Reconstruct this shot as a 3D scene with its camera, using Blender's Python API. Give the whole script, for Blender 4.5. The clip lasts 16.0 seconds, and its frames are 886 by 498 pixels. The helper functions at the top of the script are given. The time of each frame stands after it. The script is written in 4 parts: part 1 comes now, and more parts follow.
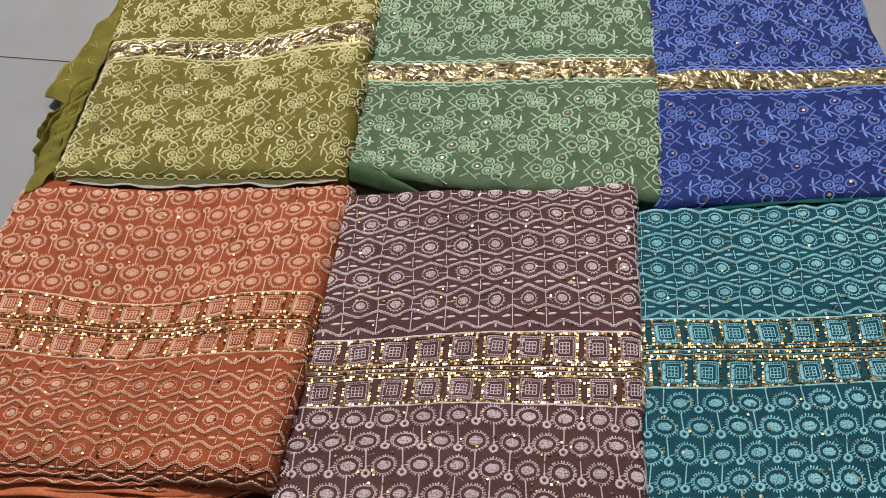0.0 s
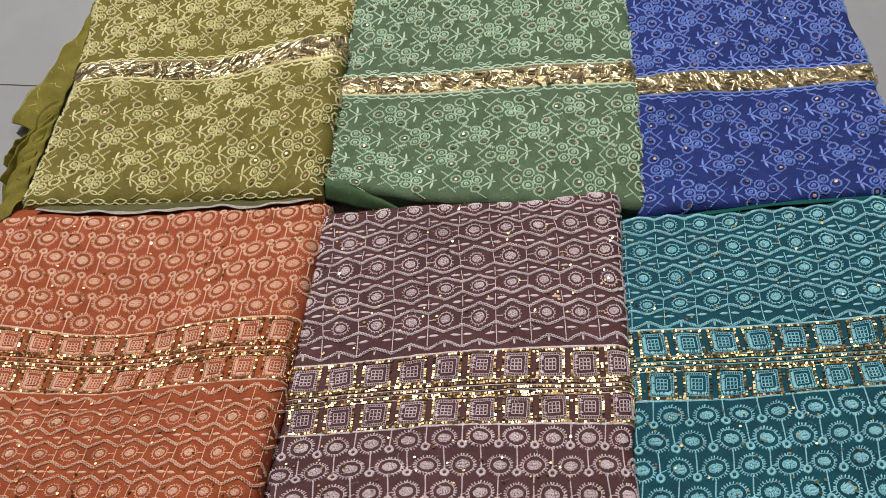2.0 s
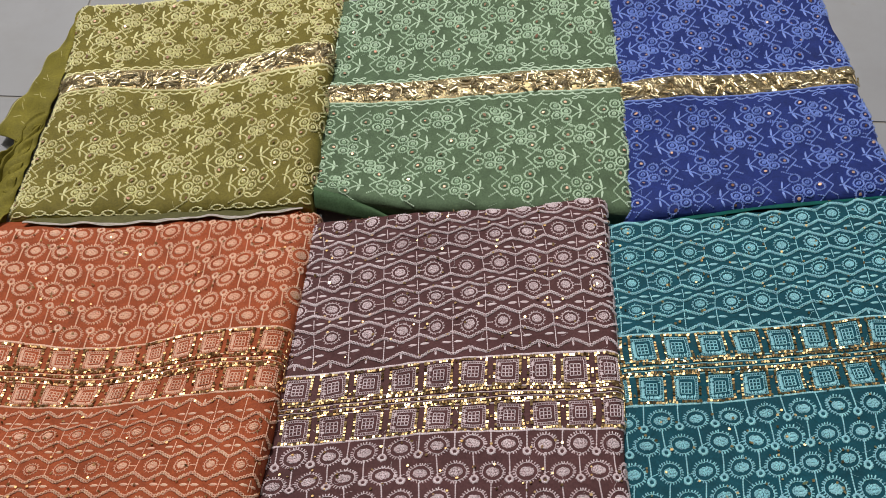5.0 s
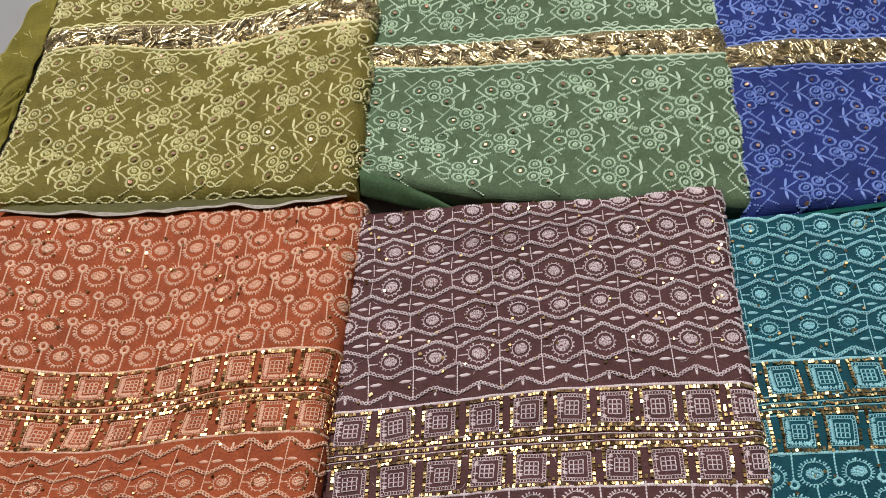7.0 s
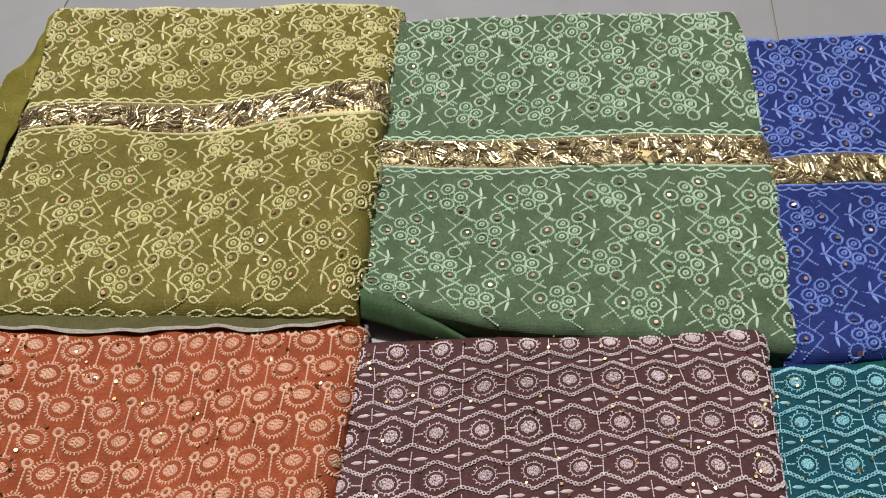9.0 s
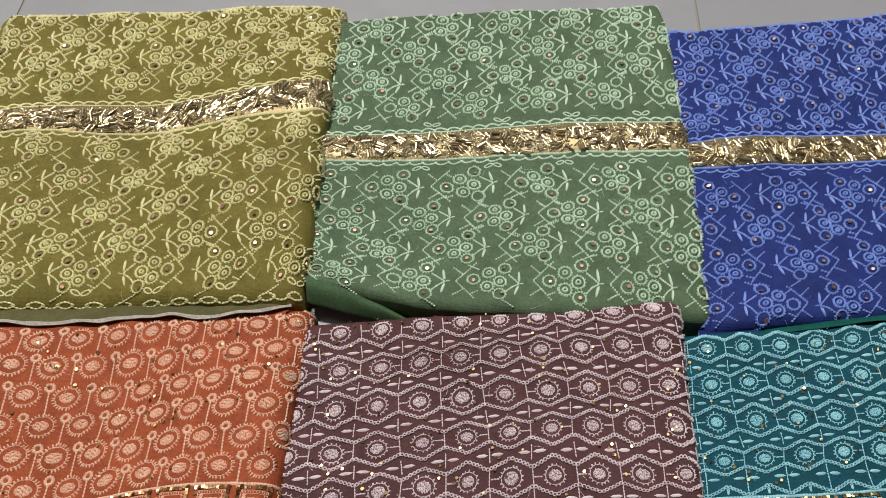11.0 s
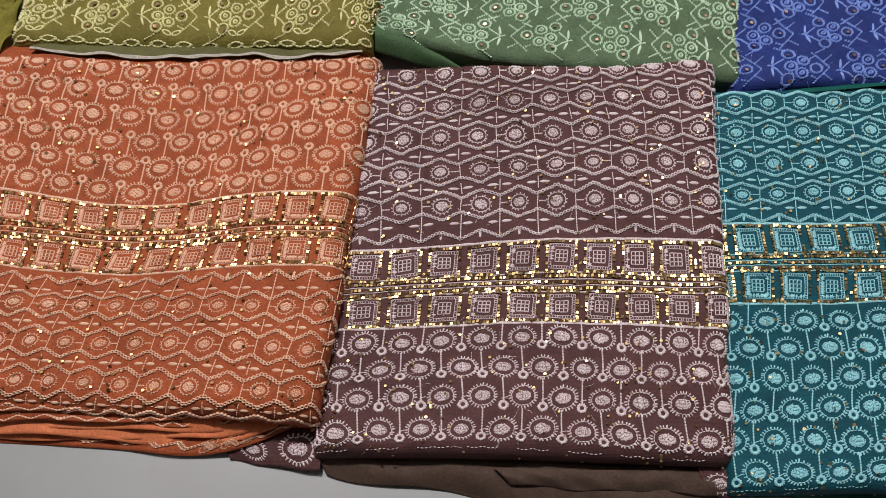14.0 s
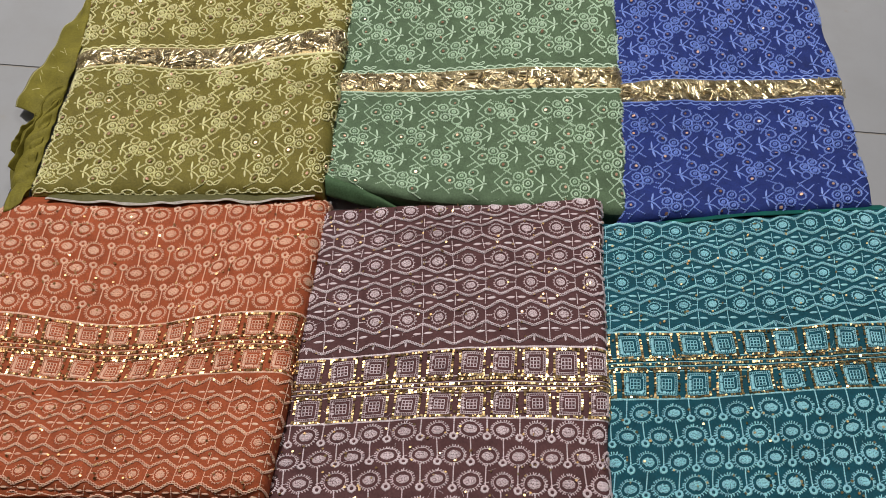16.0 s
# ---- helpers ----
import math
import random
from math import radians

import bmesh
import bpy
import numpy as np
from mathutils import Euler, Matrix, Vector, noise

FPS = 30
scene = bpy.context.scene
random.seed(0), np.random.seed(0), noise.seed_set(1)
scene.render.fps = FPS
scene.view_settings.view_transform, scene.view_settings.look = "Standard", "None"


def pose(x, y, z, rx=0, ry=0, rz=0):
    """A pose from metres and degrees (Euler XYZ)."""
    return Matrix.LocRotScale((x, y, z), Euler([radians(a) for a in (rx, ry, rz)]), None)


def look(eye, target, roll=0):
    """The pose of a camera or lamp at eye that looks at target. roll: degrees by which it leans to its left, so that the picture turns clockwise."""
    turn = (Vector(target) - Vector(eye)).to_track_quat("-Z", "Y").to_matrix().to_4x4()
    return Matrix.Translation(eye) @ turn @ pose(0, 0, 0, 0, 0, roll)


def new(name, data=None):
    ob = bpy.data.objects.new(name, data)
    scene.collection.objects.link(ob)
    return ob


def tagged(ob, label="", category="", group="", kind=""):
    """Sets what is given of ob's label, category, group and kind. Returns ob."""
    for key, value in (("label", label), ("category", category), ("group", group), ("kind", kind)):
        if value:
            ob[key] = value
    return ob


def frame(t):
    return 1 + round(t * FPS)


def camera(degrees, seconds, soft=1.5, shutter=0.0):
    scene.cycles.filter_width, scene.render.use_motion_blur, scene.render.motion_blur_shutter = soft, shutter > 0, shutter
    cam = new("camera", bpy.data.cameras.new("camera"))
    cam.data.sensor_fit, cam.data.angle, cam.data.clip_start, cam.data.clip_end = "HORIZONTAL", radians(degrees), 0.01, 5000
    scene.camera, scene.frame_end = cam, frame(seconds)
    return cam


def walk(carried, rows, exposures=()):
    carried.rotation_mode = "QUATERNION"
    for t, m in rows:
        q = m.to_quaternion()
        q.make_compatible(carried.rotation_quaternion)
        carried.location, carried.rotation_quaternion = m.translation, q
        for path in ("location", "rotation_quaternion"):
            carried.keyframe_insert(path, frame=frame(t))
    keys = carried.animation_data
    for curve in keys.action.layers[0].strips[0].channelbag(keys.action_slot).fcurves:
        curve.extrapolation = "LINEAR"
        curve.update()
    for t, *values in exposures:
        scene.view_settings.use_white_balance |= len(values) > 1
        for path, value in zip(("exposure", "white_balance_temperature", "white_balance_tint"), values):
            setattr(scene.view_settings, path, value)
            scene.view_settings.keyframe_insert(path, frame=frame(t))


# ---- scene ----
cam = camera(57.1, 16.0, soft=0.8)
PATH = [
    (0, (0.0254, 0.0043, 0.5638), (-0.0108, 0.6129, -0.3278), -1.3),
    (0.5, (0.0259, 0.0151, 0.5584), (-0.0108, 0.6215, -0.3343), -1.7),
    (1, (0.0297, 0.0189, 0.5551), (-0.0070, 0.6269, -0.3364), -2.1),
    (1.5, (0.0313, 0.0200, 0.5567), (0.0000, 0.6302, -0.3343), -2.3),
    (2, (0.0340, 0.0227, 0.5578), (0.0086, 0.6334, -0.3326), -2.6),
    (2.5, (0.0373, 0.0265, 0.5562), (0.0157, 0.6404, -0.3321), -3.2),
    (3, (0.0356, 0.0275, 0.5540), (0.0200, 0.6431, -0.3332), -2.9),
    (3.5, (0.0362, 0.0270, 0.5546), (0.0254, 0.6437, -0.3321), -2.5),
    (4, (0.0335, 0.0275, 0.5535), (0.0275, 0.6469, -0.3310), -2.0),
    (4.2, (0.0329, 0.0286, 0.5519), (0.0259, 0.6491, -0.3321), -1.9),
    (6.3, (0.0162, 0.0211, 0.5881), (0.0124, 0.6102, -0.3170), -1.9),
    (6.5, (0.0054, 0.0535, 0.5319), (0.0065, 0.6426, -0.3731), -1.8),
    (7, (-0.0286, 0.1112, 0.4682), (-0.0211, 0.6955, -0.4401), -0.3),
    (7.5, (-0.0632, 0.1393, 0.4768), (-0.0518, 0.7225, -0.4320), 3.8),
    (8, (-0.0632, 0.1944, 0.4714), (-0.0578, 0.7803, -0.4358), 3.0),
    (8.5, (-0.0356, 0.2138, 0.4525), (-0.0335, 0.8030, -0.4525), 1.9),
    (8.7, (-0.0356, 0.2117, 0.4558), (-0.0313, 0.8008, -0.4493), 2.1),
    (10.8, (-0.0194, 0.2079, 0.4833), (0.0200, 0.7803, -0.4315), 3.2),
    (11, (-0.0119, 0.1890, 0.4925), (0.0302, 0.7641, -0.4207), 3.5),
    (11.2, (-0.0086, 0.1415, 0.5184), (0.0243, 0.7187, -0.3937), 3.7),
    (11.5, (-0.0081, 0.0659, 0.5773), (0.0356, 0.6388, -0.3370), 5.1),
    (12, (0.0043, -0.0135, 0.6388), (0.0486, 0.5854, -0.2587), 5.2),
    (12.5, (0.0097, -0.0135, 0.6194), (0.0502, 0.5956, -0.2716), 5.0),
    (12.9, (0.0059, 0.0486, 0.5335), (0.0486, 0.6059, -0.3904), 5.3),
    (13, (-0.0027, 0.0616, 0.5162), (0.0394, 0.5827, -0.4288), 5.5),
    (13.5, (-0.0610, 0.0880, 0.4995), (-0.0140, 0.4995, -0.4973), 7.6),
    (14, (-0.0486, 0.0869, 0.5103), (-0.0097, 0.5017, -0.4865), 6.6),
    (14.5, (-0.0108, 0.0810, 0.5411), (0.0130, 0.5184, -0.4460), 4.6),
    (15, (0.0038, 0.0653, 0.5756), (0.0259, 0.5670, -0.3807), 4.1),
    (15.5, (0.0130, 0.0535, 0.5994), (0.0313, 0.5875, -0.3391), 3.2),
    (16, (0.0103, 0.0421, 0.6226), (0.0313, 0.5837, -0.3121), 2.9),
]
walk(cam, [(t, look(eye, target, roll)) for t, eye, target, roll in PATH])

# ---- room light ----
world = bpy.data.worlds.new("room_air")
scene.world = world
world.use_nodes = True
world.node_tree.nodes["Background"].inputs["Color"].default_value = (0.9, 0.95, 1.0, 1)
world.node_tree.nodes["Background"].inputs["Strength"].default_value = 0.015


def unseen_area_light(name, x, y, z, sx, sy, watts, colour):
    data = bpy.data.lights.new(name, "AREA")
    data.shape, data.size, data.size_y, data.energy, data.color = "RECTANGLE", sx, sy, watts, colour
    lamp = new(name, data)
    lamp.matrix_world = pose(x, y, z)
    return lamp


# Unseen lamps: main light assumed overhead, sized for crisp shadows between the threads.
unseen_area_light("assumed_overhead_lamp", -0.45, 1.35, 2.72, 0.22, 0.22, 70, (1.0, 0.945, 0.91))
# Weak unseen fill, added on the right.
unseen_area_light("assumed_overhead_lamp", 1.0, 1.75, 2.72, 0.36, 0.36, 17, (1.0, 0.955, 0.93))
# Unseen strip light, added as weak fill from the left.
unseen_area_light("added_fill_strip", -1.1, 1.1, 2.72, 0.1, 1.2, 8, (1.0, 0.955, 0.93))
scene.view_settings.exposure = 0.0


# ---- materials ----
def srgb(r, g, b):
    return tuple((c / 255 / 12.92 if c < 11 else ((c / 255 + 0.055) / 1.055) ** 2.4) for c in (r, g, b))


class Nodes:
    """A material with short ways to add and link nodes."""

    def __init__(self, name, rough=0.6, metal=0.0):
        self.m = bpy.data.materials.new(name)
        self.m.use_nodes = True
        self.t = self.m.node_tree
        self.b = self.t.nodes["Principled BSDF"]
        self.b.inputs["Roughness"].default_value = rough
        self.b.inputs["Metallic"].default_value = metal

    def add(self, kind, **sets):
        n = self.t.nodes.new(kind)
        for k, v in sets.items():
            n.inputs[k].default_value = v
        return n

    def link(self, a, b):
        self.t.links.new(a, b)

    def coords(self):
        return self.add("ShaderNodeTexCoord").outputs["Object"]

    def noise(self, scale, detail=3.0, rough=0.5, at=None):
        n = self.add("ShaderNodeTexNoise", Scale=scale, Detail=detail, Roughness=rough)
        self.link(at or self.coords(), n.inputs["Vector"])
        return n.outputs["Fac"]

    def mix(self, fac, a, b):
        n = self.t.nodes.new("ShaderNodeMix")
        n.data_type = "RGBA"
        for sock, v in ((n.inputs["Factor"], fac), (n.inputs["A"], a), (n.inputs["B"], b)):
            sock = next(s for s in n.inputs if s.name == sock.name and (s.type == "RGBA") == (sock.name != "Factor") and s.enabled)
            if isinstance(v, (tuple, float)):
                sock.default_value = (*v, 1) if isinstance(v, tuple) else v
            else:
                self.link(v, sock)
        return next(o for o in n.outputs if o.type == "RGBA" and o.enabled)

    def ramp(self, fac, lo, hi):
        n = self.t.nodes.new("ShaderNodeMapRange")
        n.inputs["From Min"].default_value, n.inputs["From Max"].default_value = lo, hi
        self.link(fac, n.inputs["Value"])
        return n.outputs["Result"]

    def bump(self, height, strength, distance):
        n = self.add("ShaderNodeBump", Strength=strength, Distance=distance)
        self.link(height, n.inputs["Height"])
        self.link(n.outputs["Normal"], self.b.inputs["Normal"])
        return n


def scaled(c, k):
    return tuple(min(0.88, v * k) for v in c)


def cloth_material(name, c, sheen=0.12, weave=0.2):
    """Fine georgette: a crossed weave with soft uneven dye."""
    n = Nodes(name, 0.75)
    co = n.coords()
    uneven = n.ramp(n.noise(60, 4, 0.6, co), 0.3, 0.7)
    fleck = n.ramp(n.noise(620, 3, 0.65, co), 0.3, 0.7)
    col = n.mix(uneven, scaled(c, 0.70), scaled(c, 1.24))
    col = n.mix(fleck, n.mix(0.6, col, scaled(c, 0.5)), n.mix(0.2, col, scaled(c, 1.6)))
    n.link(col, n.b.inputs["Base Color"])
    wa = n.add("ShaderNodeTexWave", Scale=420.0, Distortion=1.5, Detail=1.0)
    wb = n.add("ShaderNodeTexWave", Scale=420.0, Distortion=1.5, Detail=1.0)
    wb.bands_direction = "Y"
    n.link(co, wa.inputs["Vector"])
    n.link(co, wb.inputs["Vector"])
    m = n.t.nodes.new("ShaderNodeMath")
    n.link(wa.outputs["Fac"], m.inputs[0])
    n.link(wb.outputs["Fac"], m.inputs[1])
    soft = n.add("ShaderNodeMath")
    n.link(m.outputs[0], soft.inputs[0])
    n.link(n.noise(170, 4, 0.65, co), soft.inputs[1])
    n.bump(soft.outputs[0], weave, 0.0004)
    n.b.inputs["Sheen Weight"].default_value = sheen
    n.b.inputs["Sheen Roughness"].default_value = 0.4
    n.b.inputs["Sheen Tint"].default_value = (*scaled(c, 2.0), 1)
    n.b.inputs["Specular IOR Level"].default_value = 0.25
    return n.m


def thread_material(name, c):
    """Viscose embroidery thread: silky, uneven, each stitch of its own tone, dulled where it is worn."""
    n = Nodes(name, 0.36)
    geo = n.add("ShaderNodeNewGeometry")
    co = n.coords()
    col = n.mix(geo.outputs["Random Per Island"], scaled(c, 0.84), scaled(c, 1.14))
    worn = n.ramp(n.noise(75, 3, 0.6, co), 0.38, 0.62)
    col = n.mix(worn, n.mix(0.18, col, scaled(c, 0.45)), col)
    fuzz = n.ramp(n.noise(1400, 2, 0.6, co), 0.3, 0.7)
    n.link(n.mix(fuzz, n.mix(0.15, col, scaled(c, 0.35)), col), n.b.inputs["Base Color"])
    n.bump(n.noise(1800, 2, 0.5, co), 0.6, 0.0005)
    n.b.inputs["Sheen Weight"].default_value = 0.1
    n.b.inputs["Specular IOR Level"].default_value = 0.6
    return n.m


def foil_material(name, light, dark, rough, metal=1.0):
    """Sequin and bead foil, each piece of its own tone."""
    n = Nodes(name, rough, metal)
    geo, ob = n.add("ShaderNodeNewGeometry"), n.add("ShaderNodeObjectInfo")
    add = n.add("ShaderNodeMath")
    n.link(geo.outputs["Random Per Island"], add.inputs[0])
    n.link(ob.outputs["Random"], add.inputs[1])
    fr = n.add("ShaderNodeMath")
    fr.operation = "FRACT"
    n.link(add.outputs[0], fr.inputs[0])
    n.link(n.mix(fr.outputs[0], dark, light), n.b.inputs["Base Color"])
    n.bump(n.noise(700, 2), 0.25, 0.0003)
    return n.m


def tile_material():
    n = Nodes("glazed_tile", 0.22)
    co = n.coords()
    big = n.ramp(n.noise(3.0, 5, 0.6, co), 0.3, 0.7)
    vein = n.ramp(n.noise(14.0, 6, 0.7, co), 0.45, 0.75)
    col = n.mix(big, srgb(147, 149, 152), srgb(159, 161, 164))
    col = n.mix(vein, col, srgb(149, 150, 151))
    smudge = n.ramp(n.noise(45.0, 4, 0.6, co), 0.66, 0.78)
    n.link(n.mix(smudge, col, srgb(151, 149, 145)), n.b.inputs["Base Color"])
    n.link(n.ramp(n.noise(9.0, 4, 0.6, co), -0.6, 2.2), n.b.inputs["Roughness"])
    return n.m


def plain_material(name, c, rough=0.7):
    n = Nodes(name, rough)
    n.link(n.mix(n.ramp(n.noise(6.0, 4), 0.3, 0.7), scaled(c, 0.92), c), n.b.inputs["Base Color"])
    return n.m


TILE = tile_material()
GROUT = plain_material("grey_grout", srgb(150, 146, 140), 0.9)
# Grey for the unseen room shell, kept dark to cut bounce and deepen contrast.
ROOM_GREY = plain_material("dim_room_grey", (0.30, 0.295, 0.285), 0.8)
GOLD = foil_material("gold_foil", (0.88, 0.66, 0.33), (0.38, 0.24, 0.10), 0.30, 1.0)
BUGLE = foil_material("gold_bead", (0.88, 0.78, 0.53), (0.38, 0.30, 0.165), 0.29, 1.0)
COPPER = foil_material("copper_foil", (0.78, 0.50, 0.24), (0.32, 0.17, 0.07), 0.32, 1.0)
MIRROR = foil_material("mirror_sequin", (0.88, 0.58, 0.42), (0.32, 0.17, 0.11), 0.38, 0.75)
BRAID = foil_material("gold_braid_ground", (0.42, 0.34, 0.18), (0.36, 0.28, 0.14), 0.5)


# ---- mesh helpers ----
def mesh_object(name, verts, faces, material, parent=None, label="", kind="", smooth=True):
    me = bpy.data.meshes.new(name)
    me.from_pydata([tuple(v) for v in verts], [], [tuple(f) for f in faces])
    if smooth:
        me.polygons.foreach_set("use_smooth", [True] * len(me.polygons))
    me.materials.append(material)
    me.update()
    ob = new(name, me)
    ob.parent = parent
    return tagged(ob, label=label, kind=kind)


def box(name, x0, x1, y0, y1, z0, z1, material, parent=None, bevel=0.0):
    bm = bmesh.new()
    bmesh.ops.create_cube(bm, size=1.0, matrix=pose((x0 + x1) / 2, (y0 + y1) / 2, (z0 + z1) / 2) @ Matrix.Diagonal((x1 - x0, y1 - y0, z1 - z0, 1)))
    if bevel:
        bmesh.ops.bevel(bm, geom=bm.edges[:], offset=bevel, segments=2, affect="EDGES", profile=0.5)
    me = bpy.data.meshes.new(name)
    bm.to_mesh(me)
    bm.free()
    me.materials.append(material)
    ob = new(name, me)
    ob.parent = parent
    return ob


# ---- floor and room ----
TILE_SIZE, TILE_TURN, TILE_AT = 0.586, -4.3, (0.2273, 0.5584)  # a corner where four tiles meet
floor = tagged(box("floor", -2.6, 2.6, -2.2, 3.2, -0.06, -0.0012, GROUT), "grey grout bed under large pale glazed floor tiles", "floor", kind="structure")
# Walls and ceiling are out of view, added to enclose and bounce the light.
tagged(box("wall_north", -2.7, 2.7, 3.2, 3.3, -0.06, 2.8, ROOM_GREY), "plain grey wall out of view, added to close the room", "wall", kind="structure")
tagged(box("wall_south", -2.7, 2.7, -2.3, -2.2, -0.06, 2.8, ROOM_GREY), "plain grey wall out of view, added to close the room", "wall", kind="structure")
tagged(box("wall_east", 2.6, 2.7, -2.2, 3.2, -0.06, 2.8, ROOM_GREY), "plain grey wall out of view, added to close the room", "wall", kind="structure")
tagged(box("wall_west", -2.7, -2.6, -2.2, 3.2, -0.06, 2.8, ROOM_GREY), "plain grey wall out of view, added to close the room", "wall", kind="structure")
tagged(box("ceiling", -2.7, 2.7, -2.3, 3.3, 2.8, 2.9, ROOM_GREY), "plain grey ceiling out of view, added to close the room", "ceiling", kind="structure")

# ---- folded fabrics ----
U = 0.54  # metres to one step of the plan


class Drape:
    """The top sheet of a folded bundle: rows of (left x, left y, right x, right y) from the far edge to the near one at the shares given,
    rolled over at its edges. Cloth coordinates: a metres from the left edge, b metres from the far edge, h metres above the cloth."""

    def __init__(self, shares, rows, height, roll=0.009, waves=(), seed=1, slope=0.0, pulls=(), lifts=(), warps=()):
        self.rows = np.array(rows, float) * U
        self.H, self.r, self.waves, self.slope, self.pulls, self.lifts, self.warps = height, roll, waves, slope, pulls, lifts, warps
        l = self.rows[:, :2]
        rr = self.rows[:, 2:]
        self.W = float(np.linalg.norm(rr - l, axis=1).mean())
        self.L = float((np.linalg.norm(l[-1] - l[0]) + np.linalg.norm(rr[-1] - rr[0])) / 2)
        self.shares = np.array(shares, float)
        rnd = np.random.RandomState(seed)
        self.wob = [(rnd.uniform(8, 45), rnd.uniform(8, 45), rnd.uniform(0, 6.28), rnd.uniform(0.3, 1.0)) for _ in range(7)]
        self.shift = [(rnd.uniform(10, 32), rnd.uniform(10, 32), rnd.uniform(0, 6.28), rnd.uniform(0, 6.28)) for _ in range(4)]

    def flat(self, a, b):
        u, v = a / self.W, b / self.L
        k = np.clip(np.searchsorted(self.shares, v) - 1, 0, len(self.shares) - 2)
        f = (v - self.shares[k]) / (self.shares[k + 1] - self.shares[k])
        row = self.rows[k] * (1 - f)[:, None] + self.rows[k + 1] * f[:, None]
        xy = row[:, :2] * (1 - u)[:, None] + row[:, 2:] * u[:, None]
        wave = [0.0006 * np.sin(0.8 * fa * a + 3.1 * fb * b + q) for fa, fb, q, _ in self.wob[:4]]
        xy = xy + np.column_stack([wave[0] + wave[1], wave[2] + wave[3]])
        for ca, cb, la, lb, px, py in self.pulls:
            w = np.exp(-((a - ca) / la) ** 2 - ((b - cb) / lb) ** 2)
            xy = xy + w[:, None] * np.array([[px, py]])
        return xy

    def edge(self, d):
        r = self.r
        t = np.clip((r - d) / r, 0, math.pi / 2)
        inset = np.where(d > r, d, r - r * np.sin(t))
        drop = r * (1 - np.cos(t)) + np.maximum(0, r * (1 - math.pi / 2) - d)
        return inset, drop

    def base(self, a, b):
        ia, da = self.edge(a)
        ja, db = self.edge(self.W - a)
        ib, dc = self.edge(b)
        jb, dd = self.edge(self.L - b)
        aa = np.where(a < self.W / 2, ia, self.W - ja)
        bb = np.where(b < self.L / 2, ib, self.L - jb)
        xy = self.flat(aa, bb)
        z = np.full(len(a), self.H) + self.slope * (bb / self.L - 0.5)
        for fa, fb, ph, amp in self.wob:
            z += 0.0010 * amp * np.sin(fa * aa + fb * bb + ph) + 0.0004 * amp * np.sin(2.7 * fa * bb - 2.3 * fb * aa + ph) + 0.0002 * amp * np.sin(9 * fa * aa - 7 * fb * bb + 3 * ph)
            z += 0.00013 * amp * np.sin((260 + 5 * fa) * aa + (fb - 26) * 11 * bb + ph) * np.sin(1.6 * fb * bb + 1.3 * fa * aa + 2 * ph)
        for ca, cb, la, lb, turn, amp in self.waves:
            ct, st = math.cos(turn), math.sin(turn)
            da_, db_ = aa - ca, bb - cb
            z += amp * np.exp(-((da_ * ct + db_ * st) / la) ** 2 - ((-da_ * st + db_ * ct) / lb) ** 2)
        for ca, cb, la, lb, amp in self.lifts:  # where the bundle rides up on its neighbour, and leans over towards the near side
            up = amp * np.exp(-((aa - ca) / la) ** 2 - ((bb - cb) / lb) ** 2)
            z += up
            xy = xy + up[:, None] * (np.array([[0.0, 0.05]]) - xy) / 0.53
        z = np.maximum(z - da - db - dc - dd, 0.0006)
        return np.column_stack([xy, z])

    def at(self, a, b, h=None):
        a, b = np.asarray(a, float), np.asarray(b, float)
        p = self.base(a, b)
        if h is None:
            return p
        e = 0.0015
        n = np.cross(self.base(a, b - e) - self.base(a, b + e), self.base(a - e, b) - self.base(a + e, b))
        n /= np.maximum(np.linalg.norm(n, axis=1), 1e-9)[:, None]
        n[n[:, 2] < 0] *= -1
        return p + n * np.asarray(h, float)[:, None]

    def drift(self, a, b):
        """The small wander of the pattern's rows on real cloth."""
        da, db = 0.0 * a, 0.0 * a
        for fa, fb, p, q in self.shift:
            da = da + 0.0006 * np.sin(fa * b + fb * a * 0.5 + p)
            db = db + 0.0008 * np.sin(fb * a + fa * b * 0.4 + q)
        for ca, cb, la, lb, wa, wb in self.warps:  # cloth pulled askew when it was folded
            w = np.exp(-((a - ca) / la) ** 2 - ((b - cb) / lb) ** 4)
            da, db = da + w * wa, db + w * wb
        return da, db

    def sheet(self, parent, material, name="cloth", cells=150):
        skirt = self.H + 0.57 * self.r
        ka = np.concatenate([np.linspace(-skirt, -0.001, 6), np.linspace(0, self.r, 5)[:-1], np.linspace(self.r, self.W - self.r, cells), np.linspace(self.W - self.r, self.W, 5)[1:], np.linspace(self.W + 0.001, self.W + skirt, 6)])
        kb = np.concatenate([np.linspace(-skirt, -0.001, 6), np.linspace(0, self.r, 5)[:-1], np.linspace(self.r, self.L - self.r, cells), np.linspace(self.L - self.r, self.L, 5)[1:], np.linspace(self.L + 0.001, self.L + skirt, 6)])
        A, B = np.meshgrid(ka, kb)
        p = self.at(A.ravel(), B.ravel())
        na, nb = len(ka), len(kb)
        i = (np.arange(nb - 1)[:, None] * na + np.arange(na - 1)[None, :]).ravel()
        return mesh_object(name, p, np.column_stack([i, i + na, i + na + 1, i + 1]), material, parent)


def thing(name, label, category, group=""):
    e = new(name)
    e.empty_display_size = 0.05
    return tagged(e, label, category, group)


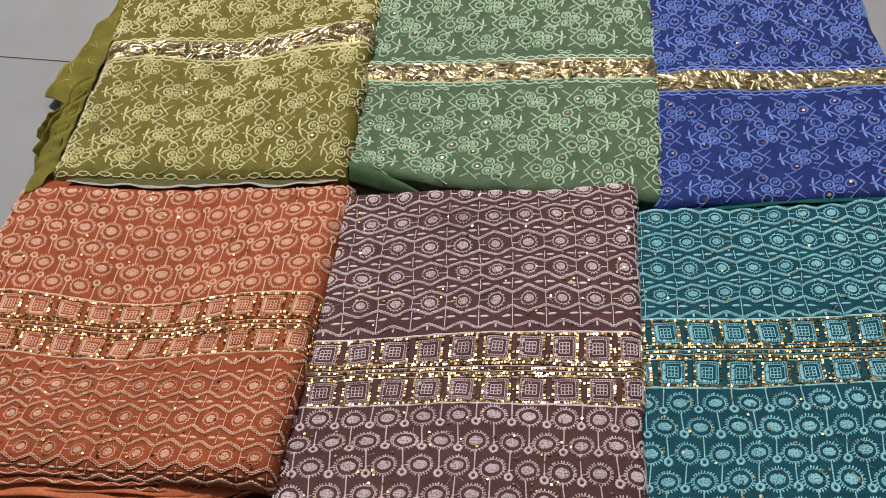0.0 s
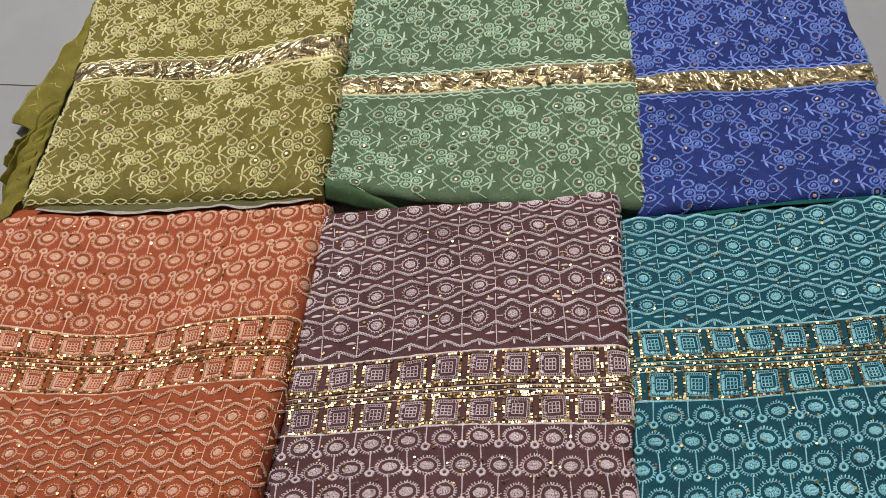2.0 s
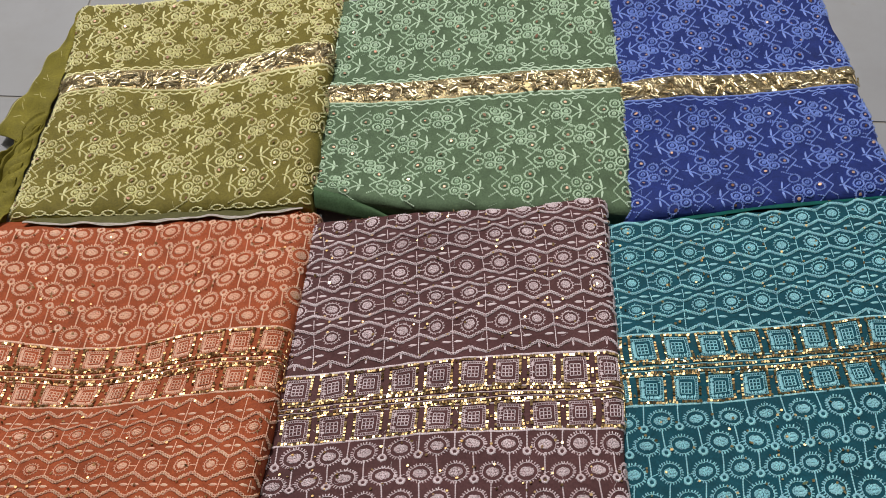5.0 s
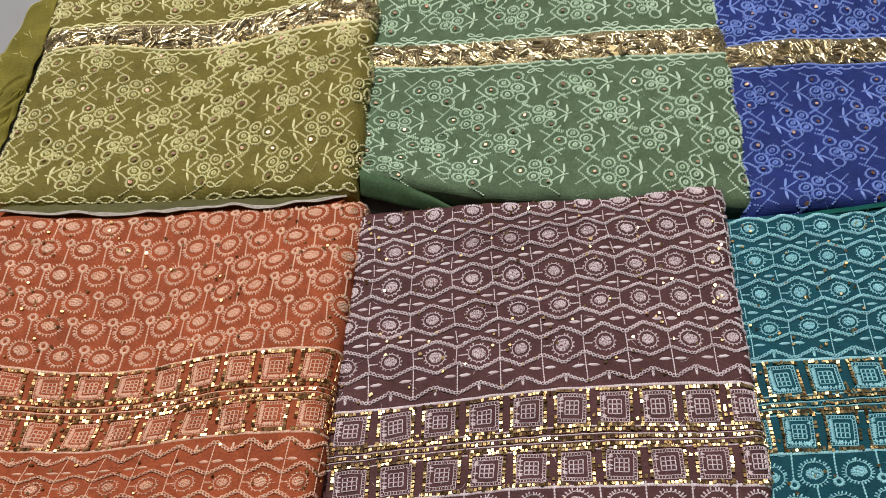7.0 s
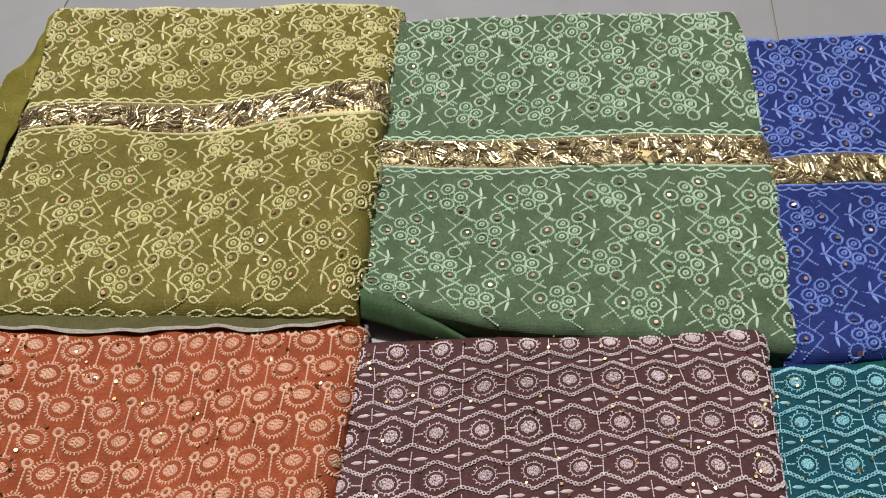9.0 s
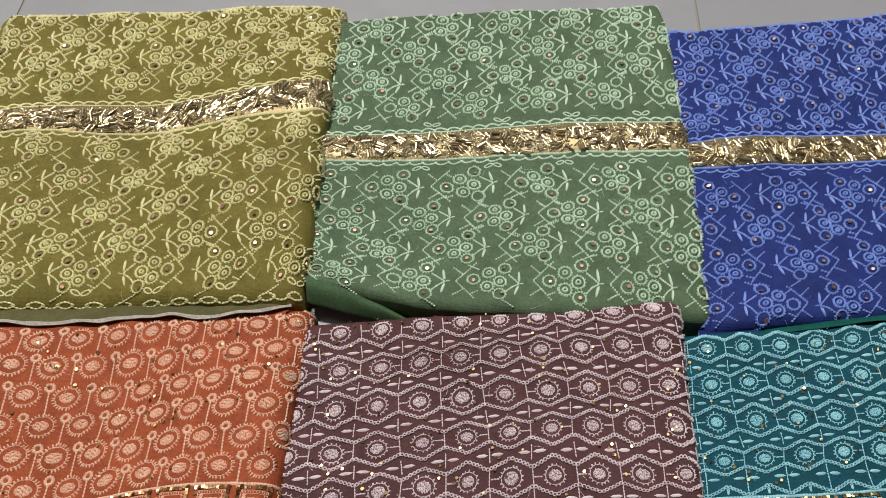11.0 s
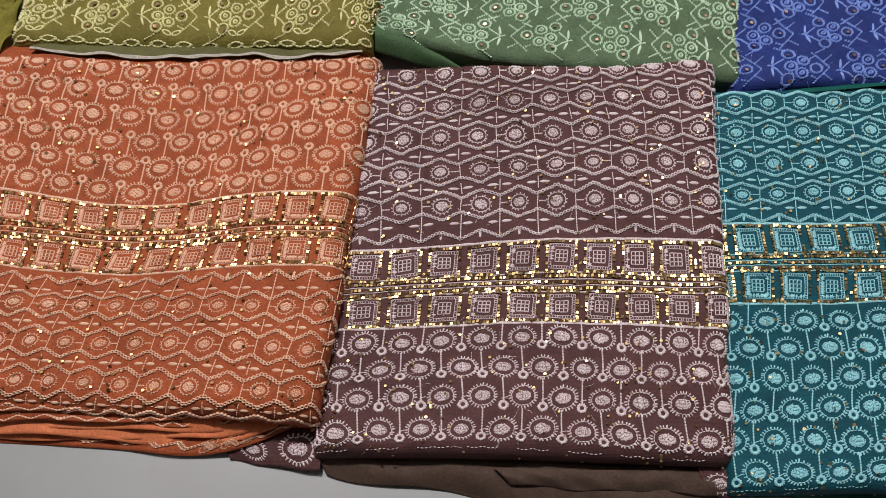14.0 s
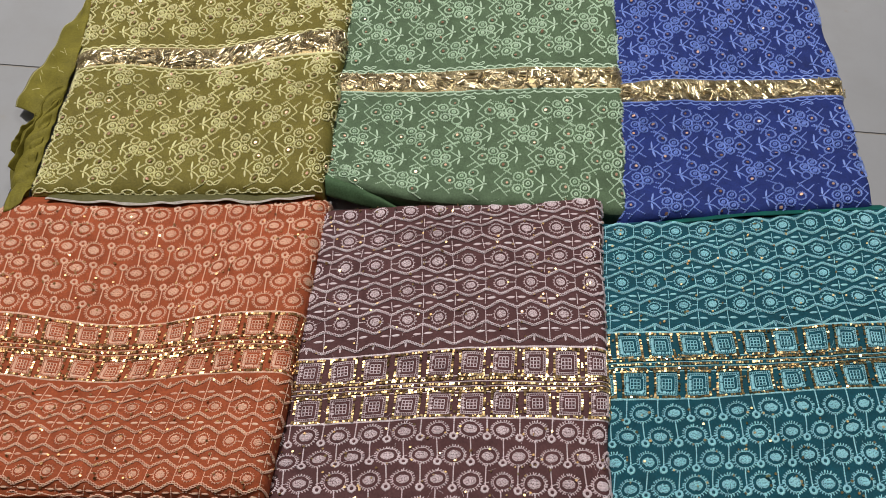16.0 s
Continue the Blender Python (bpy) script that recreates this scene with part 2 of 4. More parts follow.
CLOTH = {
    "olive": cloth_material("olive_georgette", scaled(srgb(140, 130, 60), 0.70)),
    "green": cloth_material("sage_georgette", scaled(srgb(96, 119, 90), 0.87)),
    "blue": cloth_material("blue_georgette", scaled(srgb(42, 62, 140), 0.72)),
    "orange": cloth_material("rust_georgette", scaled(srgb(192, 97, 58), 0.70)),
    "purple": cloth_material("mauve_georgette", scaled(srgb(112, 74, 75), 0.63)),
    "teal": cloth_material("teal_georgette", scaled(srgb(18, 90, 106), 0.74)),
}
THREAD = {
    "olive": thread_material("pale_olive_thread", (0.86, 0.78, 0.40)),
    "green": thread_material("pale_sage_thread", (0.62, 0.84, 0.60)),
    "blue": thread_material("pale_blue_thread", (0.22, 0.34, 0.84)),
    "orange": thread_material("pale_peach_thread", (0.98, 0.54, 0.38)),
    "purple": thread_material("pale_lilac_thread", (0.88, 0.70, 0.73)),
    "teal": thread_material("pale_aqua_thread", (0.36, 0.74, 0.88)),
}
TALL = 0.024

olive_drape = Drape([0, 0.385, 0.475, 1], [(-0.632, 1.320, -0.125, 1.352), (-0.622, 1.117, -0.139, 1.191), (-0.614, 1.072, -0.140, 1.135), (-0.632, 0.808, -0.154, 0.828)], TALL, roll=0.012, lifts=[(0.27, 0.15, 0.075, 0.2, 0.014)], warps=[(0.25, 0.225, 0.06, 0.05, 0, -0.006), (0.25, 0.147, 0.06, 0.018, 0, 0.006)], waves=[(0.13, 0.14, 0.035, 0.3, 0.15, -0.003), (0.21, 0.1, 0.05, 0.16, -0.3, 0.002)], seed=3, pulls=[(0.125, 0.115, 0.075, 0.075, 0, -0.013)])
green_drape = Drape([0, 0.43, 0.525, 1], [(-0.139, 1.308, 0.375, 1.368), (-0.153, 1.080, 0.367, 1.110), (-0.155, 1.033, 0.365, 1.060), (-0.163, 0.815, 0.344, 0.795)], TALL, roll=0.008, seed=5, pulls=[(0.0, 0.295, 0.06, 0.05, 0, 0.017)])
blue_drape = Drape([0, 0.43, 0.525, 1], [(0.362, 1.296, 0.765, 1.348), (0.355, 1.064, 0.770, 1.096), (0.351, 1.017, 0.765, 1.049), (0.332, 0.780, 0.761, 0.814)], TALL, seed=7)
orange_drape = Drape([0, 0.44, 0.65, 1], [(-0.672, 0.797, -0.140, 0.820), (-0.690, 0.590, -0.165, 0.603), (-0.692, 0.500, -0.174, 0.505), (-0.705, 0.343, -0.195, 0.330)], TALL, roll=0.013, lifts=[(0.29, 0.20, 0.06, 0.13, 0.018)], warps=[(0.15, 0.07, 0.05, 0.105, 0.0062, 0), (0.24, 0.07, 0.025, 0.105, -0.002, 0), (0.17, 0.095, 0.055, 0.085, 0, 0.005), (0.14, 0.16, 0.09, 0.022, 0, 0.004), (0.035, 0.06, 0.055, 0.07, 0, -0.006)], seed=11, pulls=[(0.135, 0.125, 0.065, 0.11, 0, -0.0075)])
purple_drape = Drape([0, 0.49, 0.682, 1], [(-0.152, 0.797, 0.308, 0.835), (-0.182, 0.532, 0.292, 0.561), (-0.188, 0.437, 0.285, 0.454), (-0.196, 0.293, 0.272, 0.291)], TALL, roll=0.012, lifts=[(0.26, 0.15, 0.05, 0.3, 0.010), (0.16, 0.0, 0.12, 0.05, 0.008)], seed=13)
teal_drape = Drape([0, 0.385, 0.58, 1], [(0.294, 0.776, 0.789, 0.823), (0.282, 0.578, 0.782, 0.606), (0.276, 0.477, 0.780, 0.503), (0.262, 0.260, 0.774, 0.266)], TALL, seed=17)


# ---- embroidery ----
class Stitches:
    """Thread work in cloth coordinates (across, down, above), gathered as one mesh."""

    def __init__(self):
        self.v, self.f, self.n = [], [], 0

    def put(self, v, f):
        self.v.append(np.asarray(v, float))
        self.f += [tuple(i + self.n for i in q) for q in f]
        self.n += len(v)

    def stitch(self, x0, y0, x1, y1, w, h, low=0.0):
        """One satin stitch, thick in the middle and sunk at its ends."""
        dx, dy = x1 - x0, y1 - y0
        h *= 1.15
        l = math.hypot(dx, dy) or 1e-6
        nx, ny = -dy / l * w / 2, dx / l * w / 2
        k, m = 0.28, 0.72
        pt = lambda s, e: (x0 + dx * s + nx * e, y0 + dy * s + ny * e)
        self.put([(*pt(0, 0), low), (*pt(k, 1), low), (*pt(k, 0), low + h), (*pt(k, -1), low), (*pt(m, 1), low), (*pt(m, 0), low + h), (*pt(m, -1), low), (*pt(1, 0), low)],
                 [(0, 2, 1), (0, 3, 2), (1, 2, 5, 4), (2, 3, 6, 5), (4, 5, 7), (5, 6, 7)])

    def cord(self, pts, w, h, step, gap=0.12):
        """A run of stitches along a line."""
        for (x0, y0), (x1, y1) in zip(pts[:-1], pts[1:]):
            n = max(1, round(math.hypot(x1 - x0, y1 - y0) / step))
            for i in range(n):
                s, e = i / n - gap / n, (i + 1) / n + gap / n
                jx, jy = random.uniform(-0.12, 0.12) * w, random.uniform(-0.12, 0.12) * w
                self.stitch(x0 + (x1 - x0) * s + jx, y0 + (y1 - y0) * s + jy, x0 + (x1 - x0) * e - jx, y0 + (y1 - y0) * e - jy, w, h)

    def ring(self, cx, cy, rx, ry, w, h, n=10):
        """A raised round cord, as about an eyelet."""
        v, f = [], []
        for i in range(n):
            c, s = math.cos(6.2832 * i / n), math.sin(6.2832 * i / n)
            for k, z in ((-0.5, 0), (-0.2, h), (0.25, h), (0.5, 0)):
                v.append((cx + c * (rx + k * w), cy + s * (ry + k * w), z))
            j = (i + 1) % n
            f += [(i * 4 + k, i * 4 + k + 1, j * 4 + k + 1, j * 4 + k) for k in range(3)]
        self.put(v, f)

    def plate(self, cx, cy, r, sides, turn, tilt, toward, h0, thick):
        """A sequin: a flat piece with a bevelled rim, lying a little askew."""
        v = []
        for k, (rr, z) in enumerate(((r, 0.0), (r * 0.86, thick), (r * 0.25, thick * 0.96))):
            for i in range(sides):
                t = turn + 6.2832 * i / sides
                x, y = rr * math.cos(t), rr * math.sin(t)
                v.append((cx + x, cy + y, h0 + z + math.tan(tilt) * (x * math.cos(toward) + y * math.sin(toward)) + r * math.tan(tilt)))
        f = [(i, (i + 1) % sides, sides + (i + 1) % sides, sides + i) for i in range(sides)]
        f += [(sides + i, sides + (i + 1) % sides, 2 * sides + (i + 1) % sides, 2 * sides + i) for i in range(sides)]
        f.append(tuple(range(2 * sides, 3 * sides)))
        self.put(v, f)

    def arrays(self):
        return np.concatenate(self.v), self.f


def lay(drape, name, work, material, parent, a=0.0, b=0.0, turn=0.0, size=1.0, label="", kind="", flip=1, shear=None, smooth=True):
    """Sew a piece of work on the cloth with its origin at a, b; each point follows the cloth. flip -1 turns it end for end."""
    v, f = work if isinstance(work, tuple) else work.arrays()
    c, s = math.cos(turn) * size * flip, math.sin(turn) * size * flip
    va, vb = a + v[:, 0] * c - v[:, 1] * s, b + v[:, 0] * s + v[:, 1] * c
    if shear:
        va = va + shear[0] * (vb - shear[1])
    da, db = drape.drift(va, vb)
    return mesh_object(name, drape.at(va + da, vb + db, v[:, 2]), f, material, parent, label, kind, smooth)


MM = 0.001


def medallion(p):
    """The large round flower of the stem rows, p its column's width."""
    w = Stitches()
    for i in range(26):
        t = 6.2832 * (i + random.uniform(-0.15, 0.15)) / 26
        c, s = math.cos(t), math.sin(t) * 0.88
        o = random.gauss(0, 0.01) * p
        w.stitch(c * 0.285 * p + o, s * 0.285 * p, c * 0.375 * p, s * 0.375 * p + o, random.uniform(0.028, 0.042) * p, random.uniform(0.8, 1.1) * MM)
    for n, r, wd in ((22, 0.288, 0.032),):
        for i in range(n):
            t0, t1 = 6.2832 * (i - 0.1) / n, 6.2832 * (i + 1.0) / n
            q = r * p * random.uniform(0.96, 1.04)
            w.stitch(math.cos(t0) * q, math.sin(t0) * q * 0.87, math.cos(t1) * q, math.sin(t1) * q * 0.87, wd * p * random.uniform(0.7, 1.2), 0.9 * MM)
    oval(w, 0.185 * p, 0.140 * p, 0.026 * p)
    return w


def oval(w, rx, ry, step):
    """A filled oval of upright satin stitches in two uneven courses."""
    n = max(4, round(2 * rx / step))
    for i in range(n):
        x = -rx + (i + 0.5) * 2 * rx / n
        h = ry * math.sqrt(max(0.05, 1 - (x / rx) ** 2)) * random.uniform(0.85, 1.1)
        m = random.uniform(-0.3, 0.3) * h
        n3, ph = 3, random.uniform(-0.6, 0.6)
        for q in range(-1, n3 + 1):
            y0, y1 = max(-h, -h + 2 * h * (q + ph) / n3), min(h, -h + 2 * h * (q + ph + 1.1) / n3)
            if y1 - y0 < 0.15 * h:
                continue
            w.stitch(x + random.gauss(0, 0.15) * step, y0, x + random.gauss(0, 0.15) * step, y1, step * random.uniform(0.8, 1.2), random.uniform(0.6, 1.2) * MM)


def hex_flower(p):
    """The small spiky flower in each hexagon."""
    w = Stitches()
    for i in range(15):
        t = 6.2832 * (i + random.uniform(-0.2, 0.2)) / 15
        c, s = math.cos(t), math.sin(t) * 0.9
        o = random.gauss(0, 0.012) * p
        w.stitch(c * 0.22 * p + o, s * 0.22 * p, c * 0.29 * p, s * 0.29 * p + o, random.uniform(0.030, 0.044) * p, 0.9 * MM)
        t0, t1 = 6.2832 * (i - 0.1) / 15, 6.2832 * (i + 1.0) / 15
        w.stitch(math.cos(t0) * 0.232 * p, math.sin(t0) * 0.21 * p, math.cos(t1) * 0.232 * p, math.sin(t1) * 0.21 * p, 0.024 * p, 0.8 * MM)
    oval(w, 0.155 * p, 0.135 * p, 0.025 * p)
    return w


def rosette(p):
    """The little eyelet daisy at the end of a stem."""
    w = Stitches()
    for i in range(13):
        t = 6.2832 * i / 13
        c, s = math.cos(t), math.sin(t) * 0.95
        r = random.uniform(0.11, 0.13)
        w.stitch(c * 0.04 * p, s * 0.04 * p, c * r * p, s * r * p, 0.05 * p, 1.2 * MM)
    return w


def square_motif(p, satin=1.0):
    """A square of the border: double outline, two heavy sides, a lattice of nine holes."""
    w = Stitches()
    a = 0.33 * p
    for k in (a, a * 0.78):
        q = [(-k, -k), (k, -k), (k, k), (-k, k), (-k, -k)]
        w.cord(q, 0.021 * p, 0.6 * MM, 0.06 * p)
    for i in range(13):
        t = -a * 0.7 + i * a * 1.4 / 12
        if random.random() < satin:
            w.stitch(-a * 0.93, t, -a * 0.56, t + 0.01 * p, 0.04 * p, 0.6 * MM)
        if random.random() < satin - 0.3:
            w.stitch(t, a * 0.93, t + 0.01 * p, a * 0.6, 0.04 * p, 0.6 * MM)
        if random.random() < satin - 0.7:
            w.stitch(a * 0.9, t, a * 0.6, t, 0.04 * p, 0.6 * MM)
    for i in range(10):
        t = -a * 0.9 + i * a * 1.8 / 9 + random.gauss(0, 0.006) * p
        for e in (-0.89, 0.89):
            w.stitch(t, e * a - 0.09 * a, t, e * a + 0.09 * a, 0.018 * p, 0.6 * MM)
            w.stitch(e * a - 0.09 * a, t, e * a + 0.09 * a, t, 0.018 * p, 0.6 * MM)
    k = a * 0.47
    for i in range(4):
        t = -k + i * 2 * k / 3
        w.cord([(-k, t), (k, t)], 0.028 * p, 0.9 * MM, 0.1 * p)
        w.cord([(t, -k), (t, k)], 0.028 * p, 0.9 * MM, 0.1 * p)
    return w


def variants(make, p, n, *more):
    return [make(p, *more).arrays() for _ in range(n)]


def chain(w, x0, y0, x1, y1, link, width):
    """A ladder of open eyelets from point to point."""
    n = max(2, round(math.hypot(x1 - x0, y1 - y0) / link))
    for i in range(n):
        s = (i + 0.5) / n
        w.ring(x0 + (x1 - x0) * s + random.gauss(0, 0.08 * MM), y0 + (y1 - y0) * s + random.gauss(0, 0.12 * MM), width * 0.46, width * 0.40, width * 0.34, random.uniform(0.9, 1.3) * MM, 8)


def square_sequin(w, a, b, size):
    w.plate(a, b, size * 0.7071, 4, math.pi / 4 + random.uniform(-0.2, 0.2), abs(random.gauss(0, 0.28)), random.uniform(0, 6.28), 0.5 * MM, 0.3 * MM)


def round_sequin(w, a, b, r):
    w.plate(a, b, r, 7, random.uniform(0, 1), abs(random.gauss(0, 0.32)), random.uniform(0, 6.28), 0.7 * MM, 0.3 * MM)


def lint(th, d, thread, n):
    """Stray ends and jump threads lying loose on the work."""
    w = Stitches()
    for _ in range(n):
        a, b, t = random.uniform(0, d.W), random.uniform(0, d.L), random.uniform(0, 3.14)
        pts = [(a, b)]
        for _ in range(random.randint(2, 4)):
            t += random.gauss(0, 0.35)
            a, b = a + math.cos(t) * 2.2 * MM, b + math.sin(t) * 2.2 * MM
            pts.append((a, b))
        for q0, q1 in zip(pts[:-1], pts[1:]):
            w.stitch(*q0, *q1, random.uniform(0.15, 0.35) * MM, 0.15 * MM, 0.4 * MM)
    lay(d, "stray_thread_work", w, thread, th, kind="stuff")


def geometric_embroidery(th, d, thread, pitches, hex_rows, hex_a, big_rows, big_a, flip, band, q, lean_hex=0.0, lean_big=0.0, squares_a=(0.0, 0.0), dense=1.0, satin=0.5, foil_look=None):
    """Hexagon rows, a double border of squares in sequins, and rows of stemmed medallions. All in cloth metres."""
    W, L = d.W, d.L
    ph, ps, pm = pitches  # of the hexagons, squares and medallions
    p = ph
    over = 0.007
    lines, stems = Stitches(), Stitches()
    slant = (lean_hex, hex_rows[0])
    small, large, eyes, quads = variants(hex_flower, p, 5), variants(medallion, pm, 5), variants(rosette, pm, 3), variants(square_motif, ps, 4, satin)
    # hexagons
    for r, b0 in enumerate(hex_rows):
        base = hex_a
        k0 = -math.ceil((base + over) / p)
        for k in range(k0, k0 + 16):
            x = base + k * p
            if x < -over - p / 2 or x > W + over + p / 2:
                continue
            inside = -over < x < W + over and -over < b0 < L + over
            if inside:
                lay(d, "embroidered_flower", small[random.randrange(5)], thread, th, x, b0, random.gauss(0, 0.1), random.uniform(0.88, 1.08), shear=slant)
                sd = 1 if r % 2 else -1
                lines.cord([(x + sd * 0.28 * p, b0), (x + sd * 0.48 * p, b0)], 0.9 * MM, 0.7 * MM, 2 * MM)
            for sx in (-1, 1):
                if not -over < x + sx * p / 4 < W + over:
                    continue
                for sy in (-1, 1):
                    y0, y1 = b0 + sy * 0.40 * q, b0 + sy * 0.19 * q
                    if 0.001 < y0 < L + over:
                        chain(lines, x, y0, x + sx * p / 2, y1, 2.35 * MM, 2.15 * MM)
            xe = x + p / 2
            if -over < xe < W + over:
                lines.cord([(xe, b0 - 0.20 * q), (xe + random.gauss(0, 0.5 * MM), b0 + 0.20 * q)], 0.75 * MM, 0.6 * MM, 1.8 * MM)
                yc = b0 + 0.5 * q
                if yc < L + over and (r < len(hex_rows) - 1 or flip < 0):
                    lines.cord([(xe, b0 + 0.34 * q), (xe + random.gauss(0, 0.5 * MM), b0 + 0.66 * q)], 0.75 * MM, 0.6 * MM, 1.8 * MM)
                    for sx in (-1, 1):
                        lines.stitch(xe + sx * 0.03 * p, yc, xe + sx * random.uniform(0.30, 0.35) * p, yc + random.gauss(0, 0.2 * MM), 1.9 * MM, 0.9 * MM)
    # the zigzag that closes the hexagons towards the border
    edge_row = hex_rows[-1] if flip > 0 else hex_rows[0]
    yc = edge_row + flip * 0.5 * q
    base = hex_a
    k0 = -math.ceil((base + over) / p)
    for k in range(k0, k0 + 16):
        x = base + k * p
        for sx in (-1, 1):
            if -over < x + sx * p / 4 < W + over:
                chain(lines, x, yc + flip * 0.21 * q, x + sx * p / 2, yc + flip * 0.44 * q, 2.35 * MM, 2.15 * MM)
        if -over < x < W + over:
            lines.stitch(x, yc + flip * 0.30 * q, x, yc + flip * 0.42 * q, 1.5 * MM, 0.6 * MM)
            lines.ring(x, yc + flip * 0.30 * q, 0.7 * MM, 0.7 * MM, 0.7 * MM, 0.5 * MM, 7)
        xe = x + p / 2
        if -over < xe < W + over:
            lines.cord([(xe, yc - flip * 0.3 * q), (xe, yc + flip * 0.42 * q)], 0.75 * MM, 0.35 * MM, 1.8 * MM)
            for sx in (-1, 1):
                lines.stitch(xe + sx * 0.03 * p, yc, xe + sx * random.uniform(0.30, 0.35) * p, yc + random.gauss(0, 0.2 * MM), 1.9 * MM, 0.9 * MM)
    # stemmed medallions
    p = pm
    qb = abs(big_rows[1] - big_rows[0])
    for r, b0 in enumerate(big_rows):
        base = big_a + lean_big * (b0 - big_rows[0]) + (p / 2 if r % 2 else 0)
        k0 = -math.ceil((base + over) / p)
        for k in range(k0, k0 + 16):
            x = base + k * p
            if not -over < x < W + over:
                continue
            lay(d, "embroidered_medallion", large[random.randrange(5)], thread, th, x + random.gauss(0, 0.4 * MM), b0 + random.gauss(0, 0.4 * MM), random.gauss(0, 0.1), random.uniform(0.98, 1.12) * min(1.0, qb / (0.74 * p)), flip=flip)
            end = b0 + flip * 1.27 * qb
            if -over < end < L - 0.004 and not min(band) - 0.002 < end < max(band) + 0.002:
                xs = x + (lean_big - 0.06 if flip < 0 else lean_big) * (end - b0)
                stems.cord([(x, b0 + flip * 0.30 * p), (xs, end - flip * 0.1 * p)], 1.05 * MM, 0.8 * MM, 1.9 * MM)
                lay(d, "embroidered_rosette", eyes[random.randrange(3)], thread, th, xs, end, random.uniform(0, 0.5), 1.2)
                if flip > 0:
                    stems.cord([(x, end - flip * 0.2 * qb), (x + 0.16 * p, end - flip * 0.27 * qb)], 0.6 * MM, 0.4 * MM, 1.6 * MM)
            if r == 0:
                xm, stop = x + p / 2, b0 + flip * 0.27 * qb
                if xm < W:
                    stems.cord([(xm, b0 - flip * 0.50 * p), (xm, stop - flip * 0.1 * p)], 1.1 * MM, 0.8 * MM, 1.9 * MM)
                    lay(d, "embroidered_rosette", eyes[random.randrange(3)], thread, th, xm, stop, random.uniform(0, 0.5), 1.2)
    # border of squares
    p = ps
    t0, t1 = band
    span = t1 - t0
    border = Stitches()
    for f, wd in ((0.0, 1.7), (0.40, 0.9), (0.475, 0.7), (0.54, 0.7), (0.615, 0.9), (1.0, 1.7)):
        n = 40
        pts = [(-over + (W + 2 * over) * i / n, t0 + f * span + random.gauss(0, 0.12 * MM)) for i in range(n + 1)]
        border.cord(pts, wd * MM, 0.6 * MM, 1.7 * MM, 0.3)
    foil = Stitches()
    s = 1.9 * MM
    for row, f in enumerate((0.215, 0.795)):
        base = squares_a[row]
        k0 = -math.ceil((base + over) / p)
        for k in range(k0, k0 + 16):
            x, y = base + k * p, t0 + f * span
            if -over + 0.003 < x < W + over - 0.003:
                lay(d, "embroidered_square", quads[random.randrange(4)], thread, th, x, y, random.gauss(0, 0.03), min(1.0, span * 0.40 / (0.72 * p)))
            for i in range(9):
                if -over < x + p / 2 < W + over:
                    yy = y + (i - 4) * span * 0.041
                    for side in (-0.2, 0.0, 0.2):
                        if random.random() < dense * (0.85 if side else 0.08):
                            square_sequin(foil, x + p / 2 + side * p * 0.6, yy + random.gauss(0, 0.15 * MM), s)
            for e in (-1, 1):
                for i in range(10):
                    xx = x + (i - 4.5) * p * 0.088
                    if -over < xx < W + over and random.random() < dense * 0.9:
                        square_sequin(foil, xx, y + e * span * 0.182 + random.gauss(0, 0.2 * MM), s)
    for f in (0.437, 0.507, 0.577):
        n = int((W + 2 * over) / (2.25 * MM))
        for i in range(n):
            if random.random() < dense * 0.9:
                square_sequin(foil, -over + (i + 0.5) * (W + 2 * over) / n, t0 + f * span + random.gauss(0, 0.2 * MM), s)
    lint(th, d, thread, 120)
    for b in (L - 0.0035,):
        for i in range(int(W / 0.0102)):
            if i % 3 == 2:
                continue
            stems.cord([(i * 0.0102 + 0.0102 * k / 4, b + 0.0011 * math.sin(math.pi * k / 4)) for k in range(5)], 0.45 * MM, 0.4 * MM, 1.8 * MM, -0.1)
    lay(d, "border_cord", border, thread, th, kind="stuff")
    lay(d, "border_sequin_work", foil, foil_look or GOLD, th, label="square metallic sequins sewn along the border", kind="stuff", smooth=False)
    loose = Stitches()
    for _ in range(380):
        a, b = random.uniform(-over, W + over), random.uniform(-over, L + over)
        if not t0 - 0.004 < b < t1 + 0.004:
            round_sequin(loose, a, b, random.uniform(0.8, 1.2) * MM)
    lay(d, "scattered_sequin_work", loose, foil_look or GOLD, th, label="small scattered metallic sequins", kind="stuff", smooth=False)
    lay(d, "embroidered_chain_work", lines, thread, th, kind="stuff", shear=slant)
    lay(d, "embroidered_stem_work", stems, thread, th, kind="stuff")


